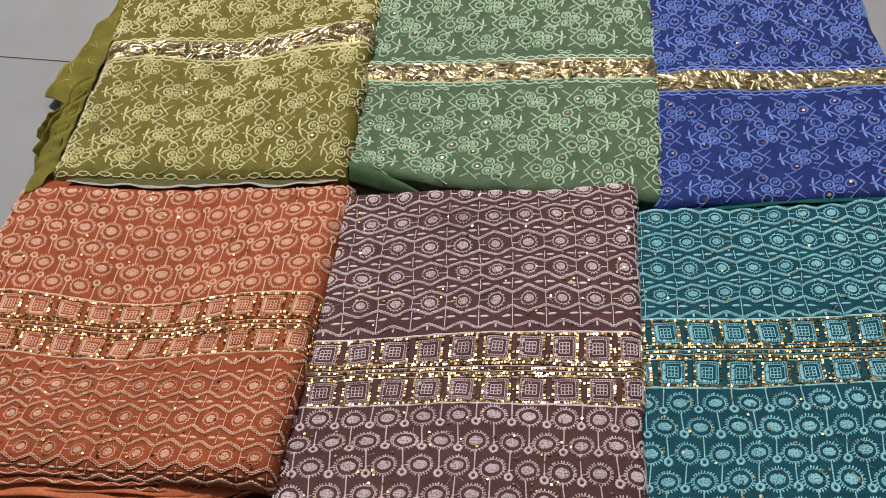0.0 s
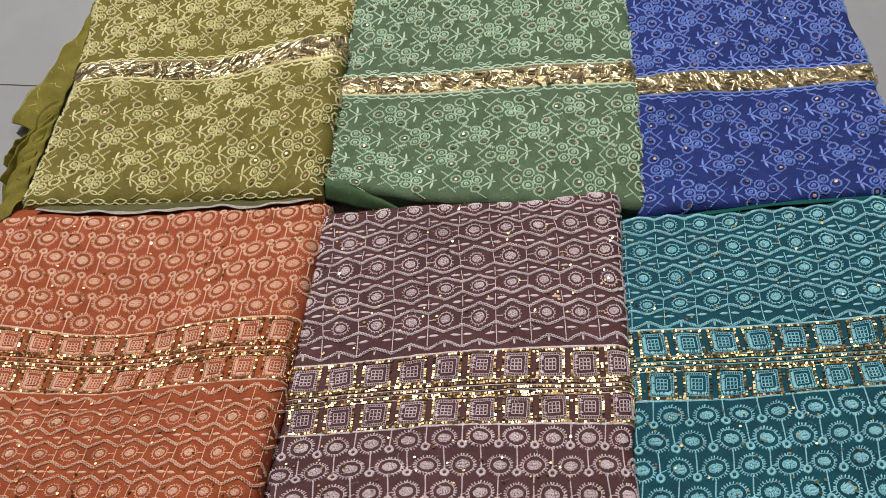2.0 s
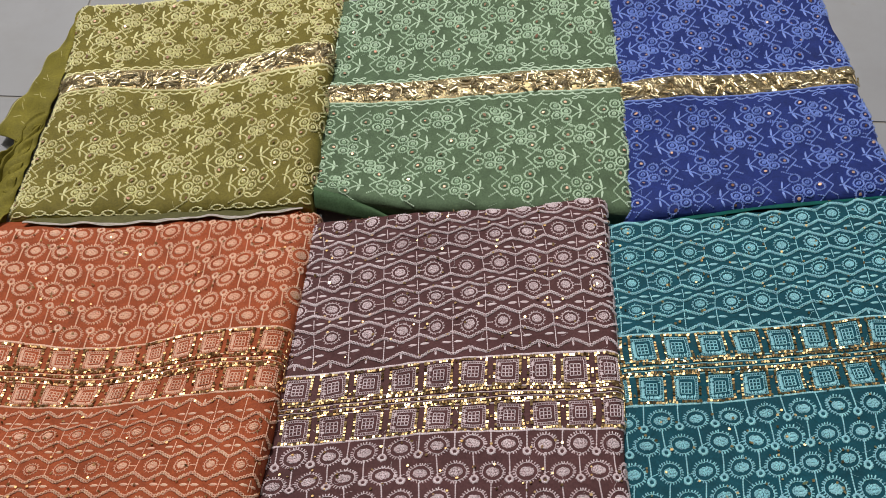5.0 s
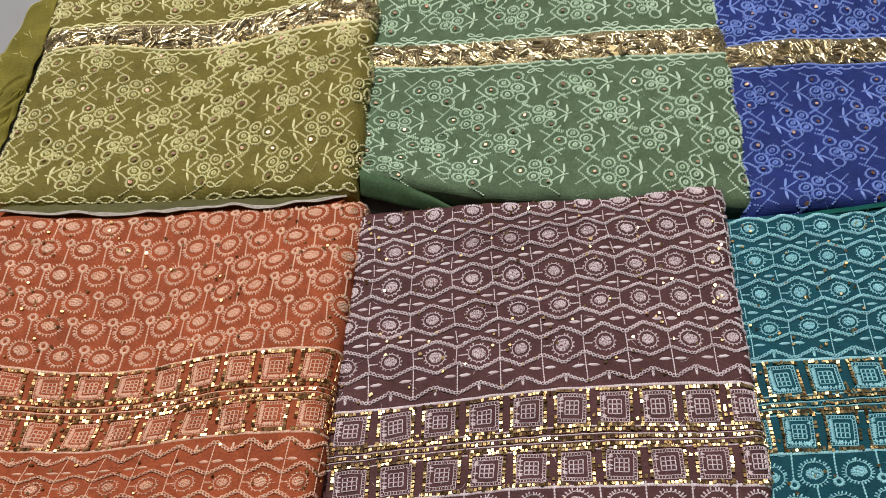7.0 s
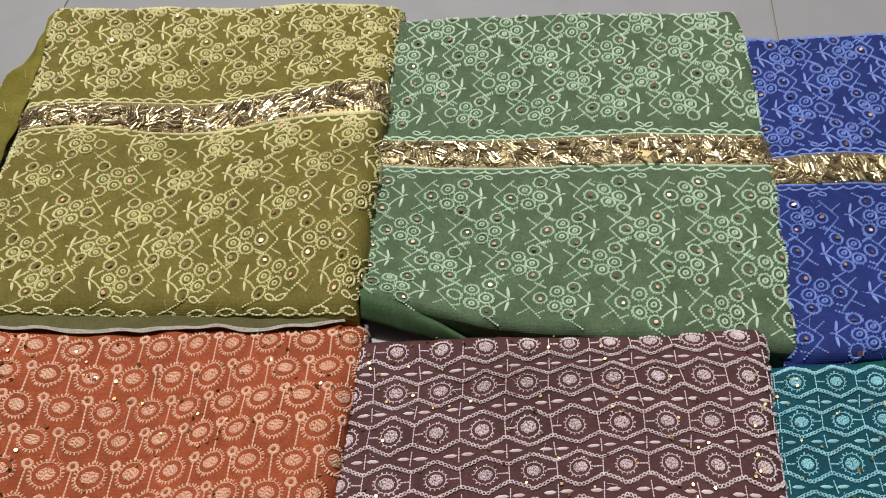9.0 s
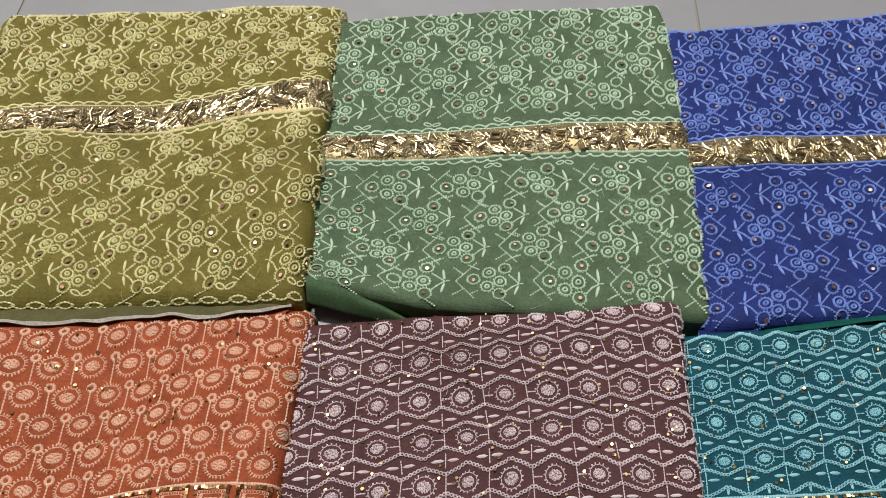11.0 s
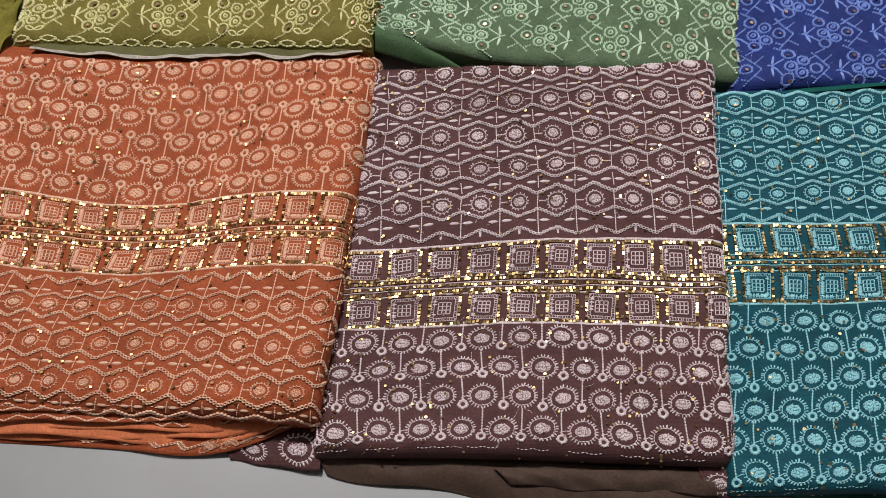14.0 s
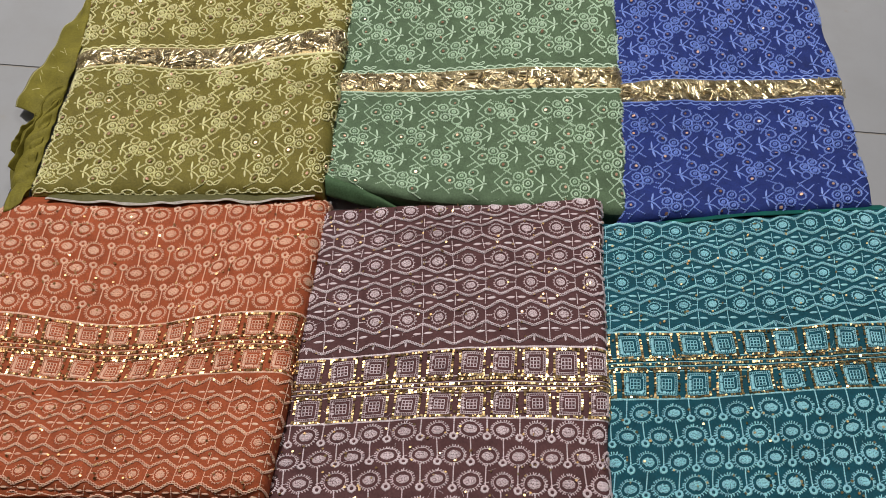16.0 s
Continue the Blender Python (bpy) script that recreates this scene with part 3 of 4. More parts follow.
def grape_motif(p, leaf):
    """A cluster of three eyelets and three scalloped cups with a leafy stalk; leaf 1: the stalk points right, -1: left."""
    w, g = Stitches(), p / 0.052
    rings = [(-0.5, -6.0), (-0.5, 5.6), (8.0, 0.5)]
    cups = [(-10.5, 0.0), (10.0, -11.0), (8.5, 11.0)]
    for x, y in rings + cups:
        x, y = x * leaf * g, y * g
        n = 15
        for i in range(n):
            t = 6.2832 * (i + random.uniform(-0.2, 0.2)) / n
            c, s = math.cos(t), math.sin(t)
            r = 4.45 * g * random.uniform(0.95, 1.05)
            w.stitch((x + c * (r - 0.45)) * MM, (y + s * (r - 0.45)) * MM, (x + c * (r + 0.75)) * MM, (y + s * (r + 0.75)) * MM, 1.15 * MM, 1.5 * MM)
        w.ring(x * MM, y * MM, 4.0 * g * MM, 4.0 * g * MM, 0.85 * MM, 1.2 * MM, 14)
    for x, y in rings:
        w.ring(x * leaf * g * MM, y * g * MM, 1.45 * g * MM, 1.4 * g * MM, 1.2 * g * MM, 1.5 * MM, 10)
    j = (21.5, 0.8)
    for x, y in ((13.2, -6.5), (12.5, 8.0)):
        w.cord([(x * leaf * g * MM, y * g * MM), ((x + 4.5) * leaf * g * MM, (y * 0.42) * g * MM), (j[0] * leaf * g * MM, j[1] * g * MM)], 1.4 * MM, 1.1 * MM, 2.0 * MM)
    for x, y, wd in ((20.2, -9.8, 1.5), (18.8, 9.8, 1.5), (24.8, 0.2, 1.2)):
        sx, sy = j[0] + (x - j[0]) * 0.12, j[1] + (y - j[1]) * 0.12
        for o in (-0.35, 0.35):
            w.stitch((sx + o) * leaf * g * MM, sy * g * MM, (x + o * 0.3) * leaf * g * MM, y * g * MM, wd * 0.92 * g * MM, 1.2 * MM)
    return w, [(x * leaf * g * MM, y * g * MM) for x, y in cups]


def bow(w, x, y, g, up):
    """Two little loops side by side."""
    for s in (-1, 1):
        for i in range(9):
            t0, t1 = 6.2832 * (i - 0.15) / 9, 6.2832 * (i + 1.15) / 9
            w.stitch(x + s * (3.0 + 2.9 * math.cos(t0)) * g, y + (1.5 * math.sin(t0) - up * 0.35 * (3 + 2.9 * math.cos(t0))) * g, x + s * (3.0 + 2.9 * math.cos(t1)) * g, y + (1.5 * math.sin(t1) - up * 0.35 * (3 + 2.9 * math.cos(t1))) * g, 1.15 * MM, 0.7 * MM)


def swags(w, d, b, p, up, over=0.006):
    """A row of looped arcs along a border."""
    n = int((d.W + 2 * over) / (9.5 * MM))
    for i in range(n):
        x0, x1 = -over + i * 9.5 * MM, -over + (i + 1.12) * 9.5 * MM
        pts = [(x0 + (x1 - x0) * k / 5, b + up * (2.5 * math.sin(math.pi * (k / 5) ** 0.8)) * MM) for k in range(6)]
        w.cord(pts, 1.5 * MM, 0.9 * MM, 2.4 * MM, 0.25)


def bead_mesh(length, r):
    v, f = [], []
    for x, k in ((-length / 2, 0.8), (-length / 2 + r * 0.3, 1.0), (length / 2 - r * 0.3, 1.0), (length / 2, 0.8)):
        for i in range(6):
            v.append((x, r * k * math.cos(1.0472 * i), r * k * math.sin(1.0472 * i)))
    for s in range(3):
        f += [(s * 6 + i, s * 6 + (i + 1) % 6, s * 6 + 6 + (i + 1) % 6, s * 6 + 6 + i) for i in range(6)]
    f += [tuple(range(5, -1, -1)), tuple(range(18, 24))]
    me = bpy.data.meshes.new("bugle_bead")
    me.from_pydata(v, [], f)
    me.materials.append(BUGLE)
    return me


BEADS = [bead_mesh(l * MM, r * MM) for l, r in ((8.2, 0.78), (7.0, 0.78), (5.6, 0.76))]


def beaded_band(th, d, thread, b0, b1, p, bow_a, seed, fill=300):
    """The sewn-on strip of bugle beads with its looped edges."""
    rnd = random.Random(seed)
    over = 0.006
    ground = Stitches()
    n = 60
    v = []
    for i in range(n + 1):
        x = -over + (d.W + 2 * over) * i / n
        for k, h in ((b0 - 0.0006, 0.0), (b0, 0.0007), ((b0 + b1) / 2, 0.001), (b1, 0.0007), (b1 + 0.0006, 0.0)):
            v.append((x, k, h))
    ground.put(v, [(i * 5 + k, i * 5 + k + 1, i * 5 + k + 6, i * 5 + k + 5) for i in range(n) for k in range(4)])
    strip = lay(d, "beaded_strip", ground, BRAID, th, label="strip densely sewn with gold bugle beads")
    e = 0.001
    count = 0
    turn = 0.0
    while count < fill:
        if count % 3 == 0 or rnd.random() < 0.25:
            ca, cb = rnd.uniform(-over + 0.004, d.W + over - 0.004), rnd.uniform(b0 + 0.003, b1 - 0.003)
            turn = rnd.choice((0.0, 0.35, -0.4, 0.8, -0.8, 1.3, 1.57, -1.2)) + rnd.gauss(0, 0.15)
            k = 0
        off = k * 1.95 * MM
        a, b = ca - math.sin(turn) * off, cb + math.cos(turn) * off
        k += 1
        count += 1
        me = BEADS[rnd.choice((0, 0, 1, 1, 2))]
        reach = abs(math.sin(turn)) * (0.0045 if me is BEADS[0] else 0.0035)
        b = min(max(b, b0 + 0.0015 + reach), b1 - 0.0015 - reach)
        a = min(max(a, -over), d.W + over)
        pts = d.at([a, a + e * math.cos(turn), a - e * math.sin(turn)], [b, b + e * math.sin(turn), b + e * math.cos(turn)], [0.0019 + rnd.uniform(0, 0.0011)] * 3)
        o, x, y = (Vector(q) for q in pts)
        ax = (x - o).normalized()
        az = (y - o).cross(ax).normalized()
        ay = az.cross(ax)
        m = Matrix((ax, ay, az)).transposed().to_4x4() @ pose(0, 0, 0, rnd.uniform(0, 60), rnd.gauss(0, 5), 0)
        m.translation = o
        bead = new("bugle_bead", me)
        bead.parent = strip
        bead.matrix_basis = m
    # the rest of the beads, deeper in the strip
    deep = Stitches()
    for _ in range(1000):
        a, b, t, l = rnd.uniform(-over + 0.004, d.W + over - 0.004), rnd.uniform(b0 + 0.003, b1 - 0.003), rnd.choice((0.1, 0.5, -0.5, 0.9, -0.9, 1.4)) + rnd.gauss(0, 0.2), rnd.uniform(2.6, 4.2) * MM
        b = min(max(b, b0 + abs(math.sin(t)) * l + 0.0006), b1 - abs(math.sin(t)) * l - 0.0006)
        v, cx, cy = [], math.cos(t), math.sin(t)
        for s in (-l, l):
            for k in range(5):
                o, h = 0.75 * MM * math.cos(k * 0.785), 0.75 * MM * math.sin(k * 0.785)
                v.append((a + cx * s - cy * o, b + cy * s + cx * o, 0.7 * MM + h))
        deep.put(v, [(k, k + 1, k + 6, k + 5) for k in range(4)] + [(4, 3, 2, 1, 0), (5, 6, 7, 8, 9)])
    mesh = lay(d, "bead_ground_work", deep, BUGLE, th, kind="stuff")
    mesh.data.polygons.foreach_set("use_smooth", [False] * len(mesh.data.polygons))
    seeds = Stitches()
    for _ in range(420):
        seeds.plate(rnd.uniform(-over, d.W + over), rnd.uniform(b0 + 0.0008, b1 - 0.0008), rnd.uniform(0.6, 1.0) * MM, 6, rnd.uniform(0, 1), abs(rnd.gauss(0, 0.3)), rnd.uniform(0, 6.28), 0.8 * MM, 0.6 * MM)
    lay(d, "seed_bead_work", seeds, BUGLE, th, kind="stuff")
    edge = Stitches()
    for b in (b0 - 0.0003, b1 + 0.0003):
        pts = [(-over + (d.W + 2 * over) * i / 40, b) for i in range(41)]
        edge.cord(pts, 1.7 * MM, 1.4 * MM, 2.2 * MM, 0.3)
    swags(edge, d, b0 - 0.0022, p, -1)
    swags(edge, d, b1 + 0.0022, p, 1)
    x = bow_a
    while x < d.W:
        bow(edge, x, b0 - 0.0072, 0.00108, 1)
        bow(edge, x - 0.15 * p, b1 + 0.0072, 0.00108, -1)
        x += p
    lay(d, "strip_edge_cord", edge, thread, th, kind="stuff")


def floral_embroidery(th, d, thread, p, leaf, rows, band, bow_a, seed, hem=False):
    """A trellis of grape clusters either side of a beaded strip. rows: (b, a of the first cluster)."""
    over, g = 0.006, p / 0.052 * MM
    W, L = d.W, d.L
    motifs = [grape_motif(p, leaf) for _ in range(5)]
    motifs = [(m.arrays(), cups) for m, cups in motifs]
    lines = Stitches()
    for b0, a0 in rows:
        k0 = -math.ceil((a0 + over + p / 2) / p)
        for k in range(k0, k0 + 10):
            x = a0 + k * p
            if not -over - p / 2 < x < W + over + p / 2:
                continue
            if -over - 0.010 < x < W + over + 0.010:
                work, cups = motifs[random.randrange(5)]
                turn, size = random.gauss(0, 0.07), random.uniform(0.96, 1.08)
                v, f = work
                keep_a = x + v[:, 0]
                if keep_a.min() > -0.012 and keep_a.max() < W + 0.012:
                    lay(d, "embroidered_sprig", work, thread, th, x, b0, turn, size)
                else:
                    ok = (keep_a > -0.011) & (keep_a < W + 0.011)
                    lay(d, "embroidered_sprig", (v, [q for q in f if all(ok[i] for i in q)]), thread, th, x, b0, turn, size)
                for cx, cy in cups:
                    if -over < x + cx < W + over and random.random() < 0.93:
                        cup = Stitches()
                        round_sequin(cup, x + cx * size + random.gauss(0, 0.6 * MM), b0 + cy * size + random.gauss(0, 0.5 * MM), random.uniform(1.1, 1.6) * MM)
                        lay(d, "mirror_sequin", cup, MIRROR, th, smooth=False)
            s = leaf
            V = (-22.0, 0.0)
            runs = [[V, (-8.5, -15.0)], [V, (-9.5, 14.5)], [(-17.0, -5.6), (-24.0, -12.0)], [(-16.5, 6.2), (-24.5, 11.5)], [(9.0, 15.8), (17.0, 20.5)], [(10.5, -16.0), (19.0, -21.0)], [(-12.0, -12.0), (-6.5, -8.6)], [(-13.0, 11.0), (-7.0, 8.2)]]
            for run in runs:
                pts = [(x + q[0] * s * g, b0 + q[1] * g) for q in run]
                if all(-0.010 < q[0] < W + 0.010 and not band[0] - 0.006 < q[1] < band[1] + 0.006 and -0.008 < q[1] < L + 0.008 for q in pts):
                    lines.cord(pts, 1.4 * MM, 1.3 * MM, 1.85 * MM, -0.04)
    if hem:
        for up in (-1, 1):
            n = int((W + 0.01) / (9.5 * MM))
            for i in range(n):
                x0 = -0.004 + i * 9.5 * MM
                pts = [(x0 + 12.0 * MM * k / 5, L - 0.0025 + up * 2.1 * math.sin(math.pi * k / 5) * MM) for k in range(6)]
                if up > 0 or i % 2:
                    lines.cord(pts, 1.4 * MM, 0.7 * MM, 2.4 * MM)
        x = 0.02
        while x < W:
            bow(lines, x, L - 0.0092, 0.00112, 1)
            x += p
    lint(th, d, thread, 80)
    lay(d, "embroidered_trellis", lines, thread, th, kind="stuff")
    beaded_band(th, d, thread, band[0], band[1], p, bow_a, seed)


GROUP = "folded fabrics on the floor"
random.seed(21)
olive_fabric = thing("folded_fabric", "folded olive green georgette with cream floral embroidery and gold beaded strip", "fabric", GROUP)
olive_drape.sheet(olive_fabric, CLOTH["olive"])
floral_embroidery(olive_fabric, olive_drape, THREAD["olive"], 0.0478, -1, [(0.0075, 0.036), (0.031, 0.0123), (0.0565, 0.038), (0.081, 0.0150), (0.145, 0.0085), (0.1745, 0.0355), (0.2035, 0.0165), (0.2325, 0.0425), (0.2565, 0.0165)], (0.1055, 0.1290), 0.055, 31, hem=True)

random.seed(22)
green_fabric = thing("folded_fabric", "folded sage green georgette with pale floral embroidery and gold beaded strip", "fabric", GROUP)
green_drape.sheet(green_fabric, CLOTH["green"])
floral_embroidery(green_fabric, green_drape, THREAD["green"], 0.0525, 1, [(0.0159, 0.0365), (0.0425, 0.0115), (0.0707, 0.037), (0.0984, 0.0105), (0.1779, 0.0045), (0.2077, 0.0265), (0.2360, -0.001), (0.2657, 0.0230)], (0.1250, 0.1517), 0.035, 32)

random.seed(23)
blue_fabric = thing("folded_fabric", "folded royal blue georgette with light floral embroidery and gold strip", "fabric", GROUP)
blue_drape.sheet(blue_fabric, CLOTH["blue"])
floral_embroidery(blue_fabric, blue_drape, THREAD["blue"], 0.0505, -1, [(-0.004, 0.0105), (0.0225, 0.036), (0.048, 0.0175), (0.0755, 0.0415), (0.103, 0.0165), (0.175, 0.0235), (0.2025, 0.0007), (0.2345, 0.0245), (0.268, -0.003)], (0.1210, 0.1465), 0.04, 33)

random.seed(24)
orange_fabric = thing("folded_fabric", "folded rust orange georgette with peach embroidery and sequinned border of squares", "fabric", GROUP)
orange_drape.sheet(orange_fabric, CLOTH["orange"])
geometric_embroidery(orange_fabric, orange_drape, THREAD["orange"], (0.0209, 0.0227, 0.0227), [0.189, 0.2148, 0.2406, 0.2664], 0.0001, [0.1005, 0.083, 0.0655, 0.048, 0.0305, 0.013, -0.0045], 0.021, -1, (0.1105, 0.1610), 0.0258, -0.08, 0.09, (0.0200, 0.0235), dense=0.9, satin=1.1, foil_look=COPPER)

random.seed(25)
purple_fabric = thing("folded_fabric", "folded mauve brown georgette with lilac embroidery and gold sequinned border", "fabric", GROUP)
purple_drape.sheet(purple_fabric, CLOTH["purple"])
geometric_embroidery(purple_fabric, purple_drape, THREAD["purple"], (0.0256, 0.0251, 0.0247), [0.0084, 0.0340, 0.0597, 0.0855, 0.1113], 0.0025, [0.2059, 0.2265, 0.2470, 0.2676], 0.0224, 1, (0.1395, 0.1958), 0.0260, 0.085, 0.05, (0.0182, 0.0205), satin=0.35)

random.seed(26)
teal_fabric = thing("folded_fabric", "folded teal georgette with aqua embroidery and gold sequinned border", "fabric", GROUP)
teal_drape.sheet(teal_fabric, CLOTH["teal"])
geometric_embroidery(teal_fabric, teal_drape, THREAD["teal"], (0.0249, 0.0253, 0.0246), [0.0142, 0.0385, 0.0628, 0.0871], 0.0185, [0.1796, 0.1989, 0.2182, 0.2375, 0.2568, 0.2761], 0.0293, 1, (0.1110, 0.1672), 0.0243, 0.02, -0.02, (0.0227, 0.0236), satin=0.85)


# ---- loose layers, linings and edges of the bundles ----
class Rails:
    """A soft sheet between two rails given as plan points (x, y) with a height in metres; it can be embroidered like a Drape."""

    def __init__(self, back, front, bulge=0.0, ripple=0.001, waves=5.0, seed=1):
        self.k, self.g = np.array(back, float), np.array(front, float)
        for r in (self.k, self.g):
            r[:, :2] *= U
        self.W = float(np.linalg.norm(np.diff(self.g[:, :2], axis=0), axis=1).sum())
        u = np.linspace(0, 1, 9)
        self.L = float(np.linalg.norm(self.rail(self.k, u) - self.rail(self.g, u), axis=1).mean())
        self.bulge, self.ripple, self.waves, self.ph = bulge, ripple, waves, seed * 1.7

    def rail(self, r, u):
        s = np.linspace(0, 1, len(r))
        e = 0.06
        return sum(np.column_stack([np.interp(np.clip(u + o, 0, 1), s, r[:, i]) for i in range(3)]) for o in (-e, -e / 2, 0, e / 2, e)) / 5

    def at(self, a, b, h=None):
        u, v = np.clip(np.asarray(a, float) / self.W, 0, 1), np.clip(np.asarray(b, float) / self.L, 0, 1)
        p = self.rail(self.k, u) * (1 - v)[:, None] + self.rail(self.g, u) * v[:, None]
        p[:, 2] += self.bulge * np.sin(math.pi * v) + self.ripple * np.sin(self.waves * 6.28 * u + 3 * v + self.ph) * v + 0.5 * self.ripple * np.sin(self.waves * 15.1 * u - 5 * v + 2 * self.ph)
        p[:, 1] += 0.6 * self.ripple * np.sin(self.waves * 9.0 * u + self.ph) * v
        p[:, 2] = np.maximum(p[:, 2], 0.0008)
        if h is not None:
            p[:, 2] += np.asarray(h, float)
        return p

    def drift(self, a, b):
        return 0.0 * a, 0.0 * b

    def sheet(self, parent, material, name, label="", na=70, nb=14, thick=0.0007):
        A, B = np.meshgrid(np.linspace(0, self.W, na), np.linspace(0, self.L, nb))
        top = self.at(A.ravel(), B.ravel())
        low = top.copy()
        low[:, 2] = np.maximum(low[:, 2] - thick, 0.0003)
        n = na * nb
        i = (np.arange(nb - 1)[:, None] * na + np.arange(na - 1)[None, :]).ravel()
        f = [tuple(q) for q in np.column_stack([i, i + na, i + na + 1, i + 1])]
        f += [tuple(q) for q in np.column_stack([i + n, i + n + 1, i + n + na + 1, i + n + na])]
        ring = list(range(na)) + [k * na + na - 1 for k in range(1, nb)] + [(nb - 1) * na + k for k in range(na - 2, -1, -1)] + [k * na for k in range(nb - 2, 0, -1)]
        f += [(ring[k], ring[(k + 1) % len(ring)], ring[(k + 1) % len(ring)] + n, ring[k] + n) for k in range(len(ring))]
        return mesh_object(name, np.concatenate([top, low]), f, material, parent, label)


random.seed(41)
LINING = {
    "olive": cloth_material("olive_lining", scaled(srgb(140, 132, 52), 0.78), weave=0.05),
    "grey": cloth_material("grey_olive_lining", scaled(srgb(116, 114, 72), 0.7), weave=0.05),
    "green": cloth_material("sage_lining", scaled(srgb(78, 108, 74), 0.85), weave=0.05),
    "blue": cloth_material("blue_lining", scaled(srgb(36, 52, 124), 0.85), weave=0.05),
    "orange": cloth_material("rust_lining", scaled(srgb(220, 120, 80), 1.15), weave=0.05),
    "purple": cloth_material("brown_lining", scaled(srgb(98, 78, 68), 0.72), weave=0.05),
    "teal": cloth_material("teal_lining", scaled(srgb(8, 96, 88), 0.85), weave=0.05),
}
LACE = thread_material("ivory_lace", (0.58, 0.53, 0.48))

# olive: a loose flap and crumpled folds down its side
flap = Rails([(-0.628, 1.330, 0.016), (-0.620, 1.22, 0.021), (-0.616, 1.12, 0.021), (-0.622, 1.03, 0.020), (-0.634, 0.955, 0.016)],
             [(-0.634, 1.335, 0.012), (-0.645, 1.275, 0.010), (-0.672, 1.185, 0.009), (-0.694, 1.10, 0.010), (-0.711, 1.000, 0.013)], 0.005, 0.0026, 2.6, 2)
flap.sheet(olive_fabric, LINING["olive"], "loose_flap", "thin plain olive flap hanging out at the side")
trellis = Stitches()
for k in range(16):
    x, y = flap.W * random.uniform(0.1, 0.9), flap.L * random.uniform(0.15, 0.8)
    trellis.cord([(x, y), (x + random.uniform(-0.006, 0.006), y + 0.006)], 0.5 * MM, 0.3 * MM, 1.9 * MM, 0.0)
trellis.cord([(flap.W * k / 30, flap.L * 0.96) for k in range(31)], 0.7 * MM, 0.4 * MM, 2.4 * MM, -0.1)
lay(flap, "flap_stitching", trellis, THREAD["olive"], olive_fabric, kind="stuff")
Rails([(-0.622, 1.06, 0.018), (-0.624, 0.97, 0.020), (-0.628, 0.89, 0.019), (-0.634, 0.800, 0.016)], [(-0.660, 1.000, 0.014), (-0.684, 0.940, 0.011), (-0.684, 0.880, 0.008), (-0.664, 0.808, 0.010)], 0.007, 0.0024, 2.6, 3).sheet(olive_fabric, LINING["olive"], "side_fold")
Rails([(-0.626, 1.02, 0.021), (-0.632, 0.95, 0.021), (-0.636, 0.87, 0.020), (-0.640, 0.830, 0.014)], [(-0.641, 0.985, 0.018), (-0.656, 0.935, 0.017), (-0.657, 0.890, 0.015), (-0.651, 0.845, 0.008)], 0.0045, 0.0022, 3.3, 5).sheet(olive_fabric, LINING["olive"], "side_fold")
Rails([(-0.664, 0.83, 0.014), (-0.655, 0.835, 0.020), (-0.640, 0.835, 0.021), (-0.626, 0.828, 0.020)], [(-0.662, 0.785, 0.018), (-0.654, 0.772, 0.0255), (-0.644, 0.778, 0.0265), (-0.632, 0.795, 0.024)], 0.003, 0.0008, 1.0, 6).sheet(olive_fabric, LINING["olive"], "corner_fold", na=30)
for k, (x0, x1, y0, y1) in enumerate(((-0.650, -0.668, 1.02, 0.862), (-0.664, -0.680, 0.985, 0.900), (-0.636, -0.646, 1.13, 0.960))):
    ridge = [(x0 + (x1 - x0) * u + 0.006 * math.sin(5 * u + k), y0 + (y1 - y0) * u, 0.0225 - 0.003 * k + 0.0035 * math.sin(3.1 * u)) for u in (0, 0.25, 0.5, 0.75, 1)]
    Rails([(x + 0.004, y, z - 0.009) for x, y, z in ridge], ridge, 0.001, 0.0012, 2.2, 50 + k).sheet(olive_fabric, LINING["olive"], "side_fold", na=40, nb=8)
under = Rails([(-0.60, 0.818, 0.018), (-0.45, 0.822, 0.017), (-0.30, 0.828, 0.017), (-0.165, 0.835, 0.018)], [(-0.605, 0.800, 0.0245), (-0.50, 0.791, 0.0255), (-0.40, 0.792, 0.0252), (-0.33, 0.801, 0.0258), (-0.25, 0.798, 0.0256), (-0.156, 0.815, 0.0262)], 0.001, 0.0011, 4.5, 7)
under.sheet(olive_fabric, LINING["grey"], "inner_layer", "grey-olive inner layer with an ivory lace edge")
lace = Stitches()
for k in range(int(under.W / (1.7 * MM))):
    lace.ring((k + 0.5) * 1.7 * MM, under.L - 1.4 * MM, 0.62 * MM, 0.75 * MM, 0.75 * MM, 0.5 * MM, 6)
for b, wd in ((2.7, 0.7), (0.4, 0.9)):
    lace.cord([(under.W * k / 40, under.L - b * MM) for k in range(41)], wd * MM, 0.6 * MM, 1.6 * MM, 0.3)
lay(under, "lace_edge", lace, LACE, olive_fabric, label="narrow ivory lace edging", kind="stuff")

